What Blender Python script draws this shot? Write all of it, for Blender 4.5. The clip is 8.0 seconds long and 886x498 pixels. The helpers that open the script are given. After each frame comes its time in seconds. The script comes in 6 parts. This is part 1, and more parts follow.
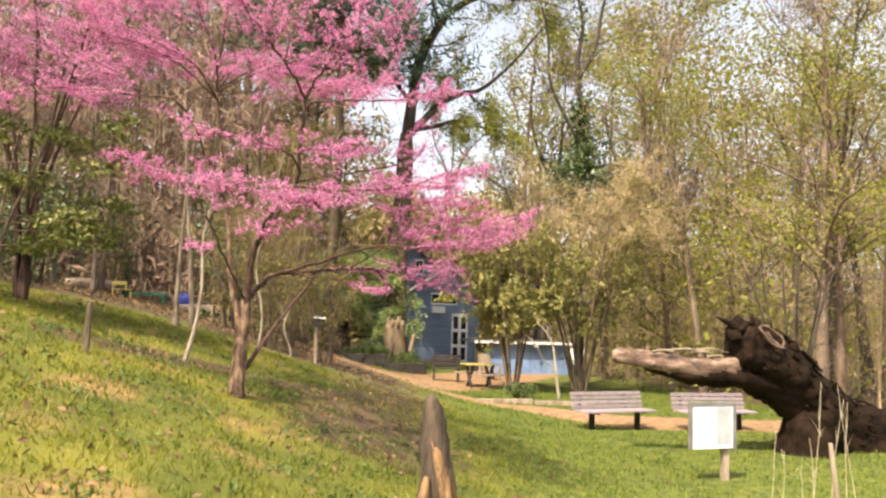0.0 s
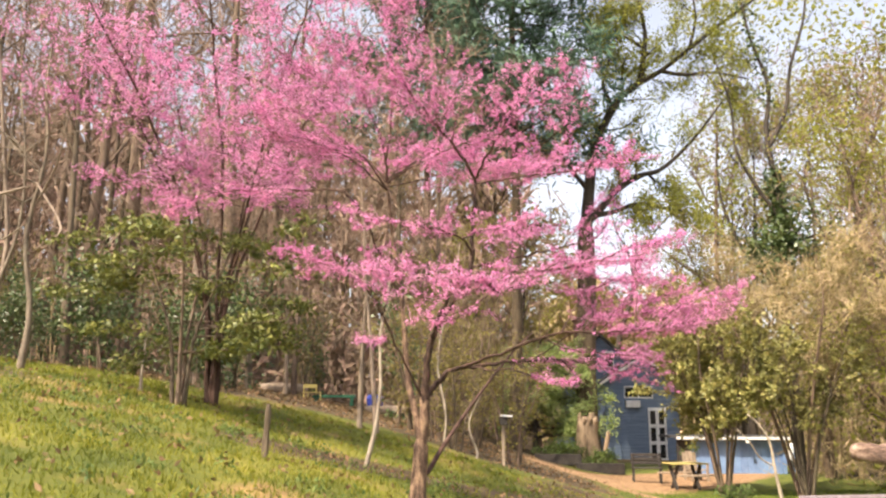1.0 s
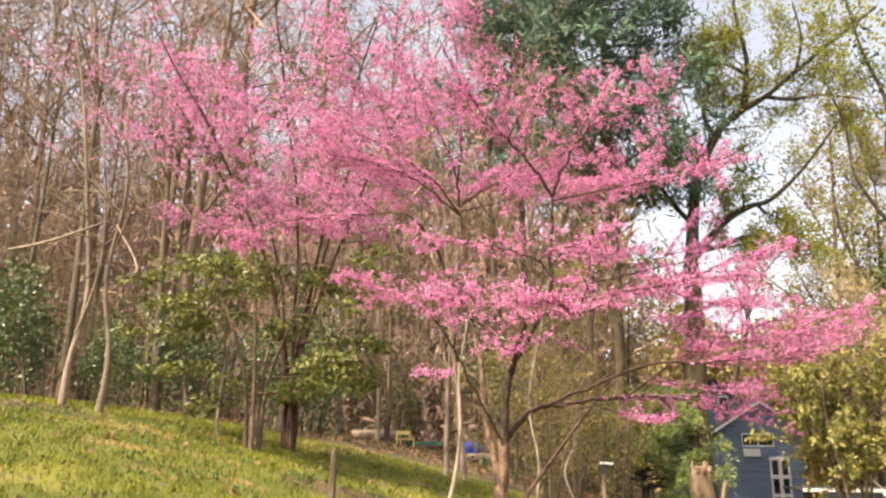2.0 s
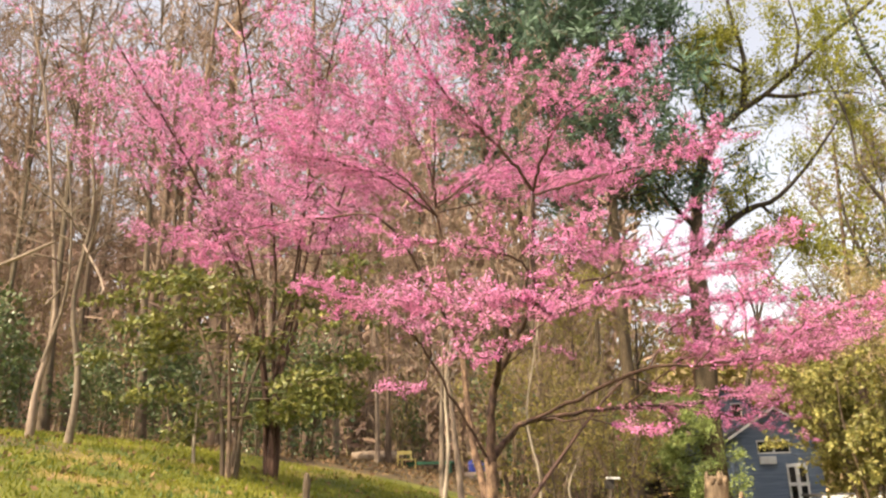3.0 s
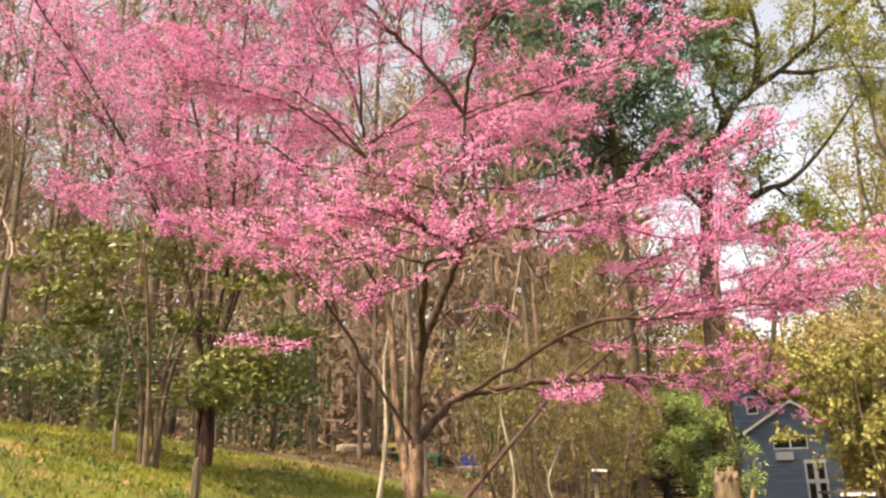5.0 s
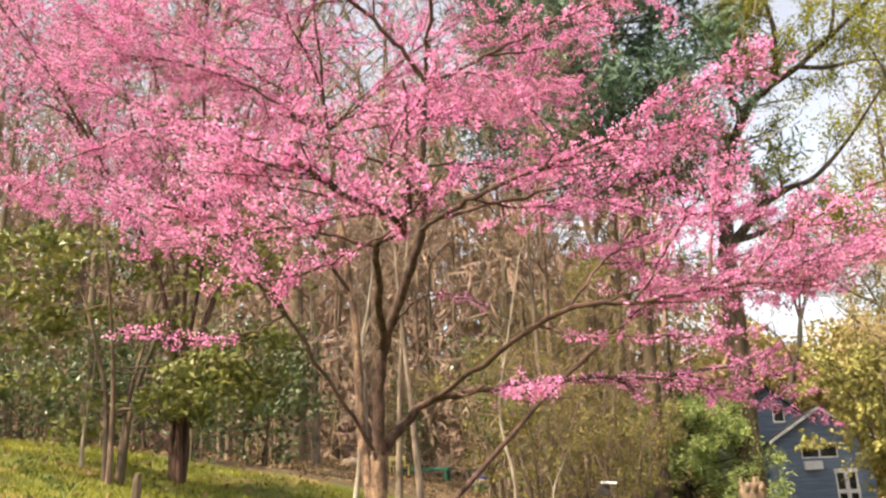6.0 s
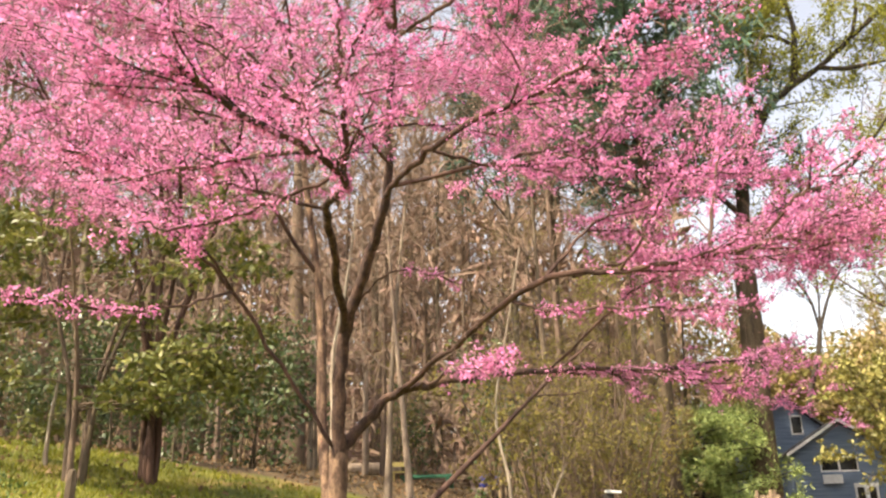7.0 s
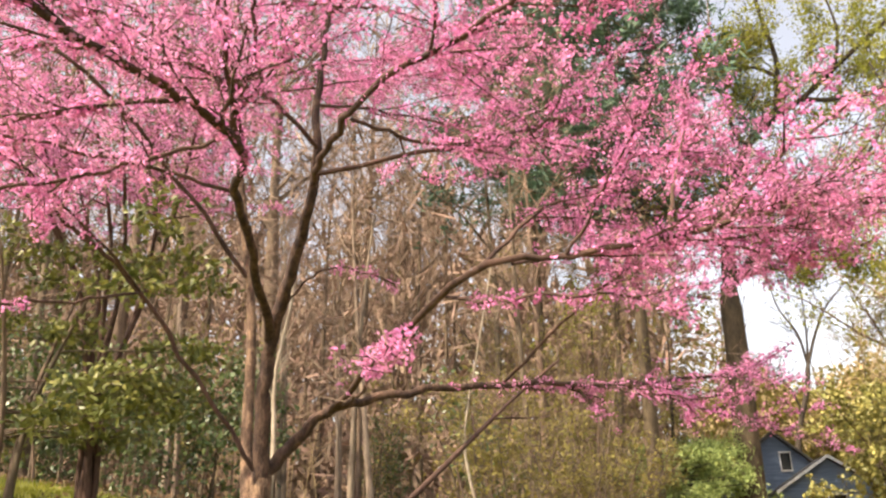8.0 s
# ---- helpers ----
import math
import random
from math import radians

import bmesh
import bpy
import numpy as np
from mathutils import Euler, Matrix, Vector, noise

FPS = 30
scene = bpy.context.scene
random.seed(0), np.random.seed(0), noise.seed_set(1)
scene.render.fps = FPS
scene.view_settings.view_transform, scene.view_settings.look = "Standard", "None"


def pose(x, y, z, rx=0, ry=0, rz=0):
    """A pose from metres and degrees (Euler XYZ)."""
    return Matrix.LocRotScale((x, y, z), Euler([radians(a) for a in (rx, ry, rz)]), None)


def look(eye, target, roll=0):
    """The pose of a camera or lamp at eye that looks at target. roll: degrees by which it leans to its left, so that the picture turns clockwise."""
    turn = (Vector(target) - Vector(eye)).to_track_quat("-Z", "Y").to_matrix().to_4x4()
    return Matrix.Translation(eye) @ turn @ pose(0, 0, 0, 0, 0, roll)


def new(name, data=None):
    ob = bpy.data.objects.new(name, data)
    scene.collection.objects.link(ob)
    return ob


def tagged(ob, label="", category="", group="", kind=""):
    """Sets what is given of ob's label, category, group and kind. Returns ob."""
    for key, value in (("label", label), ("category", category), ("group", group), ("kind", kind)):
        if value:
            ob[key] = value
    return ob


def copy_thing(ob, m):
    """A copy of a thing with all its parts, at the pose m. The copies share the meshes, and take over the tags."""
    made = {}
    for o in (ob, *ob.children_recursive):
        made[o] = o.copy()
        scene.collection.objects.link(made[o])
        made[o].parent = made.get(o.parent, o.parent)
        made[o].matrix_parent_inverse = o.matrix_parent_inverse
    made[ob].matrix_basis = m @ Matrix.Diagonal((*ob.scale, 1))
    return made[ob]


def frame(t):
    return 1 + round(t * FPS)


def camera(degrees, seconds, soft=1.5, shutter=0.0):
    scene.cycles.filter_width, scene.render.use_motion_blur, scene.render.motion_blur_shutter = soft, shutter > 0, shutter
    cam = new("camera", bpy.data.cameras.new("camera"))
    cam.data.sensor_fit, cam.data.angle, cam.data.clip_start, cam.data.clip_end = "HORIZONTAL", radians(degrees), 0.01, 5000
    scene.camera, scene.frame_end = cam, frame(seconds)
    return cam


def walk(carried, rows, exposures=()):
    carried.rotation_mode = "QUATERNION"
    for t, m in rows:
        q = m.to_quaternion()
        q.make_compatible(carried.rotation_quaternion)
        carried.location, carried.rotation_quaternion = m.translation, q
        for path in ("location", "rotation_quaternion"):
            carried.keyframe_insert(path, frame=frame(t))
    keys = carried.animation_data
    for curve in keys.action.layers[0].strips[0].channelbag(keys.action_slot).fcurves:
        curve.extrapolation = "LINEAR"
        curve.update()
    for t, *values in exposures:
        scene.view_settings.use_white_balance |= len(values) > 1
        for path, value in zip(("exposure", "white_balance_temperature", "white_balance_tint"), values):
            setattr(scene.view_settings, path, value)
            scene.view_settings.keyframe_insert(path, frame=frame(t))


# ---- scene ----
cam = camera(58.1, 8.0, soft=2.4)
PATH = [
    (0, (0.174, -2.504, 1.596), (0.566, -0.551, 1.772), 1.7),
    (0.5, (0.197, -2.128, 1.583), (0.339, -0.158, 1.895), 0.0),
    (1, (0.276, -1.712, 1.587), (0.209, 0.245, 1.992), 0.2),
    (1.5, (0.358, -1.375, 1.587), (0.088, 0.55, 2.058), 0.8),
    (1.7, (0.416, -1.186, 1.562), (0.112, 0.729, 2.054), 0.8),
    (2.8, (0.694, -0.344, 1.512), (0.354, 1.546, 2.071), -0.9),
    (3, (0.701, -0.218, 1.571), (0.367, 1.672, 2.132), -1.7),
    (3.5, (0.802, 0.139, 1.53), (0.46, 2.017, 2.128), -2.5),
    (4, (0.894, 0.524, 1.506), (0.522, 2.397, 2.1), -1.6),
    (4.5, (1.041, 0.913, 1.51), (0.675, 2.793, 2.086), -1.6),
    (4.7, (1.121, 1.031, 1.468), (0.748, 2.915, 2.025), -1.6),
    (5.8, (1.414, 1.885, 1.493), (1.005, 3.756, 2.069), -1.8),
    (6, (1.459, 2.012, 1.474), (1.027, 3.874, 2.063), -2.1),
    (6.5, (1.524, 2.36, 1.438), (1.034, 4.207, 2.028), -2.1),
    (7, (1.576, 2.691, 1.434), (1.106, 4.536, 2.045), -1.2),
    (7.5, (1.675, 3.002, 1.425), (1.226, 4.839, 2.076), -0.4),
    (8, (1.696, 3.281, 1.393), (1.261, 5.105, 2.09), -1.3),
]
walk(cam, [(t, look(eye, target, roll)) for t, eye, target, roll in PATH], exposures=[(0, 0.92, 6850, 12), (1, 1.02, 6700, 14), (1.5, 1.03, 6850, 15), (3, 1.0, 7350, 14), (4.5, 0.98, 7600, 14), (6, 1.05, 7050, 12), (8, 1.10, 7100, 14)])

# ---- light ----
world = bpy.data.worlds.new("sky")
scene.world = world
world.use_nodes = True
wn = world.node_tree.nodes
sky = wn.new("ShaderNodeTexSky")
sky.sky_type, sky.sun_disc = "NISHITA", False
SUN_DIR = Vector((-0.40, -0.44, 0.81)).normalized()
sky.sun_elevation = math.asin(SUN_DIR.z)
sky.sun_rotation = math.atan2(SUN_DIR.x, SUN_DIR.y)
sky.air_density, sky.dust_density, sky.ozone_density = 1.0, 3.0, 1.0
pale = wn.new("ShaderNodeHueSaturation")
pale.inputs["Saturation"].default_value = 0.46
pale.inputs["Value"].default_value = 1.18
world.node_tree.links.new(sky.outputs[0], pale.inputs["Color"])
world.node_tree.links.new(pale.outputs[0], wn["Background"].inputs[0])
wn["Background"].inputs[1].default_value = 0.15
sun = new("sun", bpy.data.lights.new("sun", "SUN"))
sun.data.energy, sun.data.angle, sun.data.color = 5.0, radians(0.6), (1.0, 0.89, 0.70)
sun.matrix_world = look(SUN_DIR * 60, (0, 0, 0))


# ---- materials ----
def material(name, dark, light, scale=8.0, rough=0.8, bump=0.3, detail=6.0, fine=6.0, vary=0.0, through_light=0.0, metal=0.0,
             stretch=(1, 1, 1), third=None, island=False, spec=0.4):
    """Two colours mixed by noise at two scales; vary shifts the value from object to object or island to island."""
    m = bpy.data.materials.new(name)
    m.use_nodes = True
    n, l = m.node_tree.nodes, m.node_tree.links
    b = n["Principled BSDF"]
    b.inputs["Roughness"].default_value, b.inputs["Metallic"].default_value = rough, metal
    b.inputs["Specular IOR Level"].default_value = spec
    co, mp = n.new("ShaderNodeTexCoord"), n.new("ShaderNodeMapping")
    mp.inputs["Scale"].default_value = stretch
    l.new(co.outputs["Object"], mp.inputs[0])
    a, f = n.new("ShaderNodeTexNoise"), n.new("ShaderNodeTexNoise")
    a.inputs["Scale"].default_value, a.inputs["Detail"].default_value = scale, detail
    f.inputs["Scale"].default_value, f.inputs["Detail"].default_value = scale * fine, 3.0
    l.new(mp.outputs[0], a.inputs[0]), l.new(mp.outputs[0], f.inputs[0])
    add = n.new("ShaderNodeMath")
    add.operation = "MULTIPLY_ADD"
    l.new(f.outputs[0], add.inputs[0])
    add.inputs[1].default_value = 0.5
    l.new(a.outputs[0], add.inputs[2])
    ramp = n.new("ShaderNodeValToRGB")
    ramp.color_ramp.elements[0].position, ramp.color_ramp.elements[1].position = 0.52, 0.98
    ramp.color_ramp.elements[0].color, ramp.color_ramp.elements[1].color = (*dark, 1), (*light, 1)
    if third:
        e = ramp.color_ramp.elements.new(0.75)
        e.color = (*third, 1)
    l.new(add.outputs[0], ramp.inputs[0])
    colour = ramp.outputs[0]
    if vary:
        hsv, mr = n.new("ShaderNodeHueSaturation"), n.new("ShaderNodeMapRange")
        if island:
            rnd = n.new("ShaderNodeNewGeometry").outputs["Random Per Island"]
        else:
            rnd = n.new("ShaderNodeObjectInfo").outputs["Random"]
        l.new(rnd, mr.inputs[0])
        mr.inputs[3].default_value, mr.inputs[4].default_value = 1 - vary, 1 + vary
        l.new(mr.outputs[0], hsv.inputs["Value"])
        m2 = n.new("ShaderNodeMapRange")
        l.new(rnd, m2.inputs[0])
        m2.inputs[3].default_value, m2.inputs[4].default_value = 0.5 + vary * 0.05, 0.5 - vary * 0.05
        l.new(m2.outputs[0], hsv.inputs["Hue"])
        l.new(colour, hsv.inputs["Color"])
        colour = hsv.outputs[0]
    l.new(colour, b.inputs["Base Color"])
    if bump:
        bp = n.new("ShaderNodeBump")
        bp.inputs["Strength"].default_value, bp.inputs["Distance"].default_value = bump, 0.02
        l.new(add.outputs[0], bp.inputs["Height"]), l.new(bp.outputs[0], b.inputs["Normal"])
    if through_light:
        t, mix = n.new("ShaderNodeBsdfTranslucent"), n.new("ShaderNodeMixShader")
        l.new(colour, t.inputs[0])
        mix.inputs[0].default_value = through_light
        l.new(b.outputs[0], mix.inputs[1]), l.new(t.outputs[0], mix.inputs[2])
        l.new(mix.outputs[0], n["Material Output"].inputs[0])
    return m


BARK_RED = material("redbud_bark", (0.038, 0.020, 0.012), (0.36, 0.23, 0.14), 20, 0.9, 1.0, stretch=(1, 1, 0.35), third=(0.14, 0.085, 0.056))
ARM_BARK = material("redbud_arm_bark", (0.024, 0.013, 0.010), (0.17, 0.10, 0.068), 22, 0.9, 1.0, stretch=(1, 1, 0.35), third=(0.065, 0.037, 0.027))
LIMB_DARK = material("young_dark_bark", (0.035, 0.018, 0.013), (0.13, 0.072, 0.052), 9, 0.9, 0.6, stretch=(1, 1, 0.3))
BARK_GREY = material("grey_bark", (0.055, 0.038, 0.026), (0.20, 0.145, 0.095), 5, 0.9, 0.8, vary=0.35, stretch=(1, 1, 0.25))
BARK_PALE = material("pale_bark", (0.11, 0.08, 0.058), (0.32, 0.25, 0.18), 7, 0.85, 0.4, vary=0.15, stretch=(1, 1, 0.3))
OAK_BARK = material("oak_bark", (0.04, 0.028, 0.018), (0.15, 0.11, 0.065), 4, 0.9, 0.9, stretch=(1, 1, 0.3))
BARK_SAPLING = material("pale_sapling_bark", (0.20, 0.155, 0.11), (0.50, 0.42, 0.32), 9, 0.85, 0.4, stretch=(1, 1, 0.3))
BARK_DARK = material("dark_bark", (0.020, 0.016, 0.012), (0.085, 0.065, 0.048), 3, 0.9, 0.9, stretch=(1, 1, 0.4))
TWIG_BROWN = material("brown_twigs", (0.155, 0.102, 0.074), (0.38, 0.265, 0.19), 2, 0.9, 0.0, vary=0.3, island=True)
TWIG_TAN = material("tan_twigs", (0.25, 0.185, 0.095), (0.52, 0.40, 0.22), 2, 0.85, 0.0, vary=0.25, island=True)
BLOSSOM = material("pink_blossom", (0.65, 0.18, 0.415), (0.88, 0.405, 0.64), 3, 0.65, 0.0, vary=0.3, island=True, through_light=0.36, spec=0.12)
BLOSSOM_FAR = material("pink_blossom_pale", (0.64, 0.21, 0.44), (0.86, 0.43, 0.64), 2, 0.7, 0.0, vary=0.28, island=True, through_light=0.35, spec=0.2)
HOLLY_LEAF = material("glossy_evergreen_leaf", (0.07, 0.088, 0.018), (0.245, 0.255, 0.068), 3, 0.42, 0.0, vary=0.45, island=True, through_light=0.2, spec=0.35)
SPRING_LEAF = material("young_yellow_green_leaf", (0.23, 0.245, 0.035), (0.39, 0.385, 0.085), 0.8, 0.6, 0.0, vary=0.22, island=True, through_light=0.5, spec=0.2)
OLIVE_LEAF = material("olive_young_leaf", (0.16, 0.145, 0.036), (0.32, 0.27, 0.085), 1.2, 0.6, 0.0, vary=0.28, island=True, through_light=0.45, spec=0.2)
BROAD_LEAF = material("olive_broadleaf", (0.135, 0.135, 0.034), (0.37, 0.345, 0.105), 3, 0.45, 0.0, vary=0.4, island=True, through_light=0.25)
PINE_NEEDLE = material("pine_needles", (0.042, 0.088, 0.056), (0.115, 0.19, 0.115), 0.9, 0.6, 0.0, vary=0.4, island=True, through_light=0.15)
BUSH_LEAF = material("bright_conifer_leaf", (0.19, 0.26, 0.075), (0.38, 0.46, 0.16), 1.2, 0.6, 0.0, vary=0.35, island=True, through_light=0.25)
GRASS = material("grass_blades", (0.080, 0.110, 0.006), (0.25, 0.25, 0.022), 0.9, 0.6, 0.0, vary=0.35, island=True, through_light=0.35, fine=9)
LUSH_GRASS = material("lush_grass_blades", (0.062, 0.115, 0.010), (0.20, 0.25, 0.032), 0.9, 0.6, 0.0, vary=0.35, island=True, through_light=0.35, fine=9)
WEED_LEAF = material("weed_leaf", (0.045, 0.085, 0.015), (0.14, 0.19, 0.04), 2, 0.6, 0.0, vary=0.35, island=True, through_light=0.2)
IVY_LEAF = material("dark_ivy_leaf", (0.03, 0.06, 0.016), (0.11, 0.15, 0.045), 2, 0.4, 0.0, vary=0.4, island=True, through_light=0.15, spec=0.5)
STRAW = material("dry_straw_and_leaves", (0.10, 0.06, 0.03), (0.28, 0.19, 0.09), 2.0, 0.85, 0.0, vary=0.4, island=True, through_light=0.15)


# ---- mesh tools ----
np.random.seed(1)
random.seed(1)


def mesh_from(name, verts, faces, mat, smooth=False):
    """A mesh from arrays of corners and of faces with one number of sides."""
    v, f = np.asarray(verts, np.float32), np.asarray(faces, np.int32)
    me = bpy.data.meshes.new(name)
    me.vertices.add(len(v)), me.loops.add(f.size), me.polygons.add(len(f))
    me.vertices.foreach_set("co", v.ravel())
    me.loops.foreach_set("vertex_index", f.ravel())
    me.polygons.foreach_set("loop_start", np.arange(0, f.size, f.shape[1], dtype=np.int32))
    me.polygons.foreach_set("use_smooth", np.full(len(f), smooth))
    me.update(calc_edges=True)
    me.materials.append(mat)
    return me


def part(name, bm, mat, parent=None, label="", smooth=False):
    """Links a bmesh as one mesh object."""
    me = bpy.data.meshes.new(name)
    bm.to_mesh(me)
    bm.free()
    me.materials.append(mat)
    for p in me.polygons:
        p.use_smooth = smooth
    ob = new(name, me)
    ob.parent = parent
    return tagged(ob, label)


def piece(name, me, parent=None, label="", kind=""):
    ob = new(name, me)
    ob.parent = parent
    return tagged(ob, label, kind="stuff" if name in ("twig_spray", "crown", "blossom") else kind)


def thing(name, x, y, z, turn=0.0, label="", category="", group=""):
    ob = new(name)
    ob.matrix_world = pose(x, y, z, 0, 0, turn)
    return tagged(ob, label, category, group)


def box(bm, x0, y0, z0, x1, y1, z1, bevel=0.0, turn=None):
    """Adds a block between two corners, with softened edges."""
    m = Matrix.Translation(((x0 + x1) / 2, (y0 + y1) / 2, (z0 + z1) / 2)) @ Matrix.Diagonal((x1 - x0, y1 - y0, z1 - z0, 1))
    if turn:
        m = turn @ m
    got = bmesh.ops.create_cube(bm, size=1.0, matrix=m)
    if bevel:
        edges = list({e for v in got["verts"] for e in v.link_edges})
        bmesh.ops.bevel(bm, geom=edges, offset=bevel, segments=2, affect="EDGES", profile=0.6)


def block(name, dims, mat, parent, label="", bevel=0.006, turn=None):
    bm = bmesh.new()
    box(bm, *dims, bevel, turn)
    return part(name, bm, mat, parent, label)


class Wood:
    """Gathers tapering limbs into one mesh."""

    def __init__(self):
        self.v, self.f, self.n = [], [], 0

    def add(self, pts, r0, r1, sides=5, flare=0.0, knots=0.0):
        p = np.asarray(pts, float)
        k = len(p)
        t = np.gradient(p, axis=0)
        t /= np.linalg.norm(t, axis=1, keepdims=True) + 1e-9
        ref = np.array([1.0, 0.2, 0.1]) if abs(t[0, 2]) > 0.8 else np.array([0.1, 0.2, 1.0])
        u = np.cross(t, ref)
        u /= np.linalg.norm(u, axis=1, keepdims=True) + 1e-9
        w = np.cross(t, u)
        s = np.linspace(0, 1, k)
        r = r0 + (r1 - r0) * s ** 0.85 + flare * np.exp(-s * k * 0.8)
        a = np.linspace(0, 2 * np.pi, sides, endpoint=False)
        rr = r[:, None] * np.ones(sides)
        if knots:
            rr = rr * (1 + knots * np.sin(a * 3 + s[:, None] * 9) + knots * np.random.uniform(-1, 1, rr.shape))
        ring = p[:, None] + rr[..., None] * (np.cos(a)[None, :, None] * u[:, None] + np.sin(a)[None, :, None] * w[:, None])
        ring[0] = p[0] + (ring[0] - p[0]) * (1.0 if k < 4 else 0.9)
        if k > 3 and r1 > 0.007:
            # a rounded closing tip
            ring[-1] = p[-1] + (ring[-1] - p[-1]) * 0.72
            p = np.vstack([p, p[-1] + t[-1] * r[-1] * 0.25])
            ring = np.concatenate([ring, np.repeat(p[-1][None, None], sides, 1) + (ring[-1:] - p[-2]) * 0.06])
            k += 1
        self.v.append(ring.reshape(-1, 3))
        i = np.arange(k - 1)[:, None] * sides + np.arange(sides)
        j = np.arange(k - 1)[:, None] * sides + (np.arange(sides) + 1) % sides
        self.f.append(np.stack([i, j, j + sides, i + sides], -1).reshape(-1, 4) + self.n)
        self.n += k * sides

    def mesh(self, name, mat):
        return mesh_from(name, np.concatenate(self.v), np.concatenate(self.f), mat, True)


def smooth_path(pts, n):
    """n points on a smooth line through the given ones."""
    p = np.asarray(pts, float)
    p = np.vstack([2 * p[0] - p[1], p, 2 * p[-1] - p[-2]])
    s = np.linspace(0, len(p) - 3 - 1e-6, n)
    i = s.astype(int)
    t = (s - i)[:, None]
    a, b, c, d = p[i], p[i + 1], p[i + 2], p[i + 3]
    return 0.5 * (2 * b + (c - a) * t + (2 * a - 5 * b + 4 * c - d) * t ** 2 + (3 * b - a - 3 * c + d) * t ** 3)


def bent(rng, start, way, length, n=5, wobble=0.25, rise=0.1):
    """A crooked twig."""
    p, d, step = [np.array(start, float)], np.array(way, float), length / (n - 1)
    for _ in range(n - 1):
        d = d + rng.normal(0, wobble, 3) * 0.5 + (0, 0, rise)
        d /= np.linalg.norm(d)
        p.append(p[-1] + d * step)
    return np.array(p)


def side_way(rng, along, angle, flat=1.0):
    """A direction at an angle to a limb; flat under 1 keeps it near the level."""
    d = along / (np.linalg.norm(along) + 1e-9)
    q = rng.normal(0, 1, 3)
    q -= q @ d * d
    q /= np.linalg.norm(q) + 1e-9
    w = np.cos(angle) * d + np.sin(angle) * q
    w[2] *= flat
    return w / np.linalg.norm(w)


def fork(rng, wood, tips, pts, radius, level, spec):
    """Side branches of a limb, level by level; the last ones are gathered in tips."""
    count, length, start, angle, rise, flat, sides = spec[level]
    for _ in range(max(1, int(rng.normal(count, count * 0.15)))):
        s = rng.uniform(start, 1.0) * (len(pts) - 1.001)
        i = int(s)
        at = pts[i] + (pts[i + 1] - pts[i]) * (s - i)
        r = max(0.0025, radius * (1 - 0.75 * s / len(pts)) * 0.55)
        way = side_way(rng, pts[i + 1] - pts[i], rng.uniform(angle * 0.6, angle * 1.3), flat)
        size = length * rng.uniform(0.55, 1.25) * (1.15 - 0.5 * s / len(pts))
        child = bent(rng, at, way, size, 6 if sides > 3 else 4 if level + 1 < len(spec) else 3, 0.28, rise)
        if flat < 0.5:
            child[:, 2] = at[2] + (child[:, 2] - at[2]) * (0.3 + flat)
        wood.add(child, r, r * 0.3, sides)
        if level + 1 < len(spec):
            fork(rng, wood, tips, child, r, level + 1, spec)
        tips.append(child)


def along(rng, tips, per_metre, jitter, low=0.5, high=1.4):
    """Points strewn along twigs."""
    out = []
    for p in tips:
        n = max(1, int(np.linalg.norm(np.diff(p, axis=0), axis=1).sum() * per_metre * rng.uniform(low, high)))
        s = rng.uniform(0.12, 1.0, n) * (len(p) - 1.001)
        i = s.astype(int)
        out.append(p[i] + (p[i + 1] - p[i]) * (s - i)[:, None] + rng.normal(0, jitter, (n, 3)))
    return np.concatenate(out)


def leaves(rng, name, centres, length, width, mat, droop=0.0, each=1, spread=0.0):
    """Small folded leaves, petals or needles tufts, each a bent diamond of two triangles."""
    c = np.repeat(centres, each, 0) + rng.normal(0, spread, (len(centres) * each, 3)) if each > 1 else np.asarray(centres)
    n = len(c)
    u = rng.normal(0, 1, (n, 3))
    u[:, 2] -= droop
    u /= np.linalg.norm(u, axis=1, keepdims=True)
    v = np.cross(u, rng.normal(0, 1, (n, 3)))
    v /= np.linalg.norm(v, axis=1, keepdims=True) + 1e-9
    w = np.cross(u, v)
    a, b = length * rng.uniform(0.6, 1.3, (n, 1)), width * rng.uniform(0.7, 1.25, (n, 1))
    quad = np.stack([c, c + u * a * 0.5 + v * b * 0.5 + w * b * 0.15, c + u * a, c + u * a * 0.5 - v * b * 0.5 + w * b * 0.15], 1)
    return mesh_from(name, quad.reshape(-1, 3), np.arange(4 * n).reshape(-1, 4), mat)


# ---- ground ----
def ground_height(x, y):
    """A grass bank that falls to the right into a flat yard, and far woods on a low rise."""
    x, y = np.asarray(x, float), np.asarray(y, float)
    edge = 2.0 + 0.21 * np.minimum(y, 13.0)
    edge = np.where(y < -6, 0.74, edge)
    u = edge - x
    soft = np.log1p(np.exp(np.clip(u * 1.3, -30, 30))) / 1.3
    soft = np.where(u * 1.3 > 25, u, soft)
    over = np.clip(soft - 5.0, 0, 11)
    g = np.minimum(soft, 16.0) - 0.045 * over ** 2
    z = -0.50 + 0.30 * g + 0.012 * np.sin(x * 2.1 + 1.0) * np.sin(y * 1.7) + 0.03 * np.sin(x * 0.7) * np.sin(y * 0.6 + 2)
    z += 0.05 * np.clip(y - 45, 0, 80)
    return z


def ground_at(x, y):
    return float(ground_height(x, y))


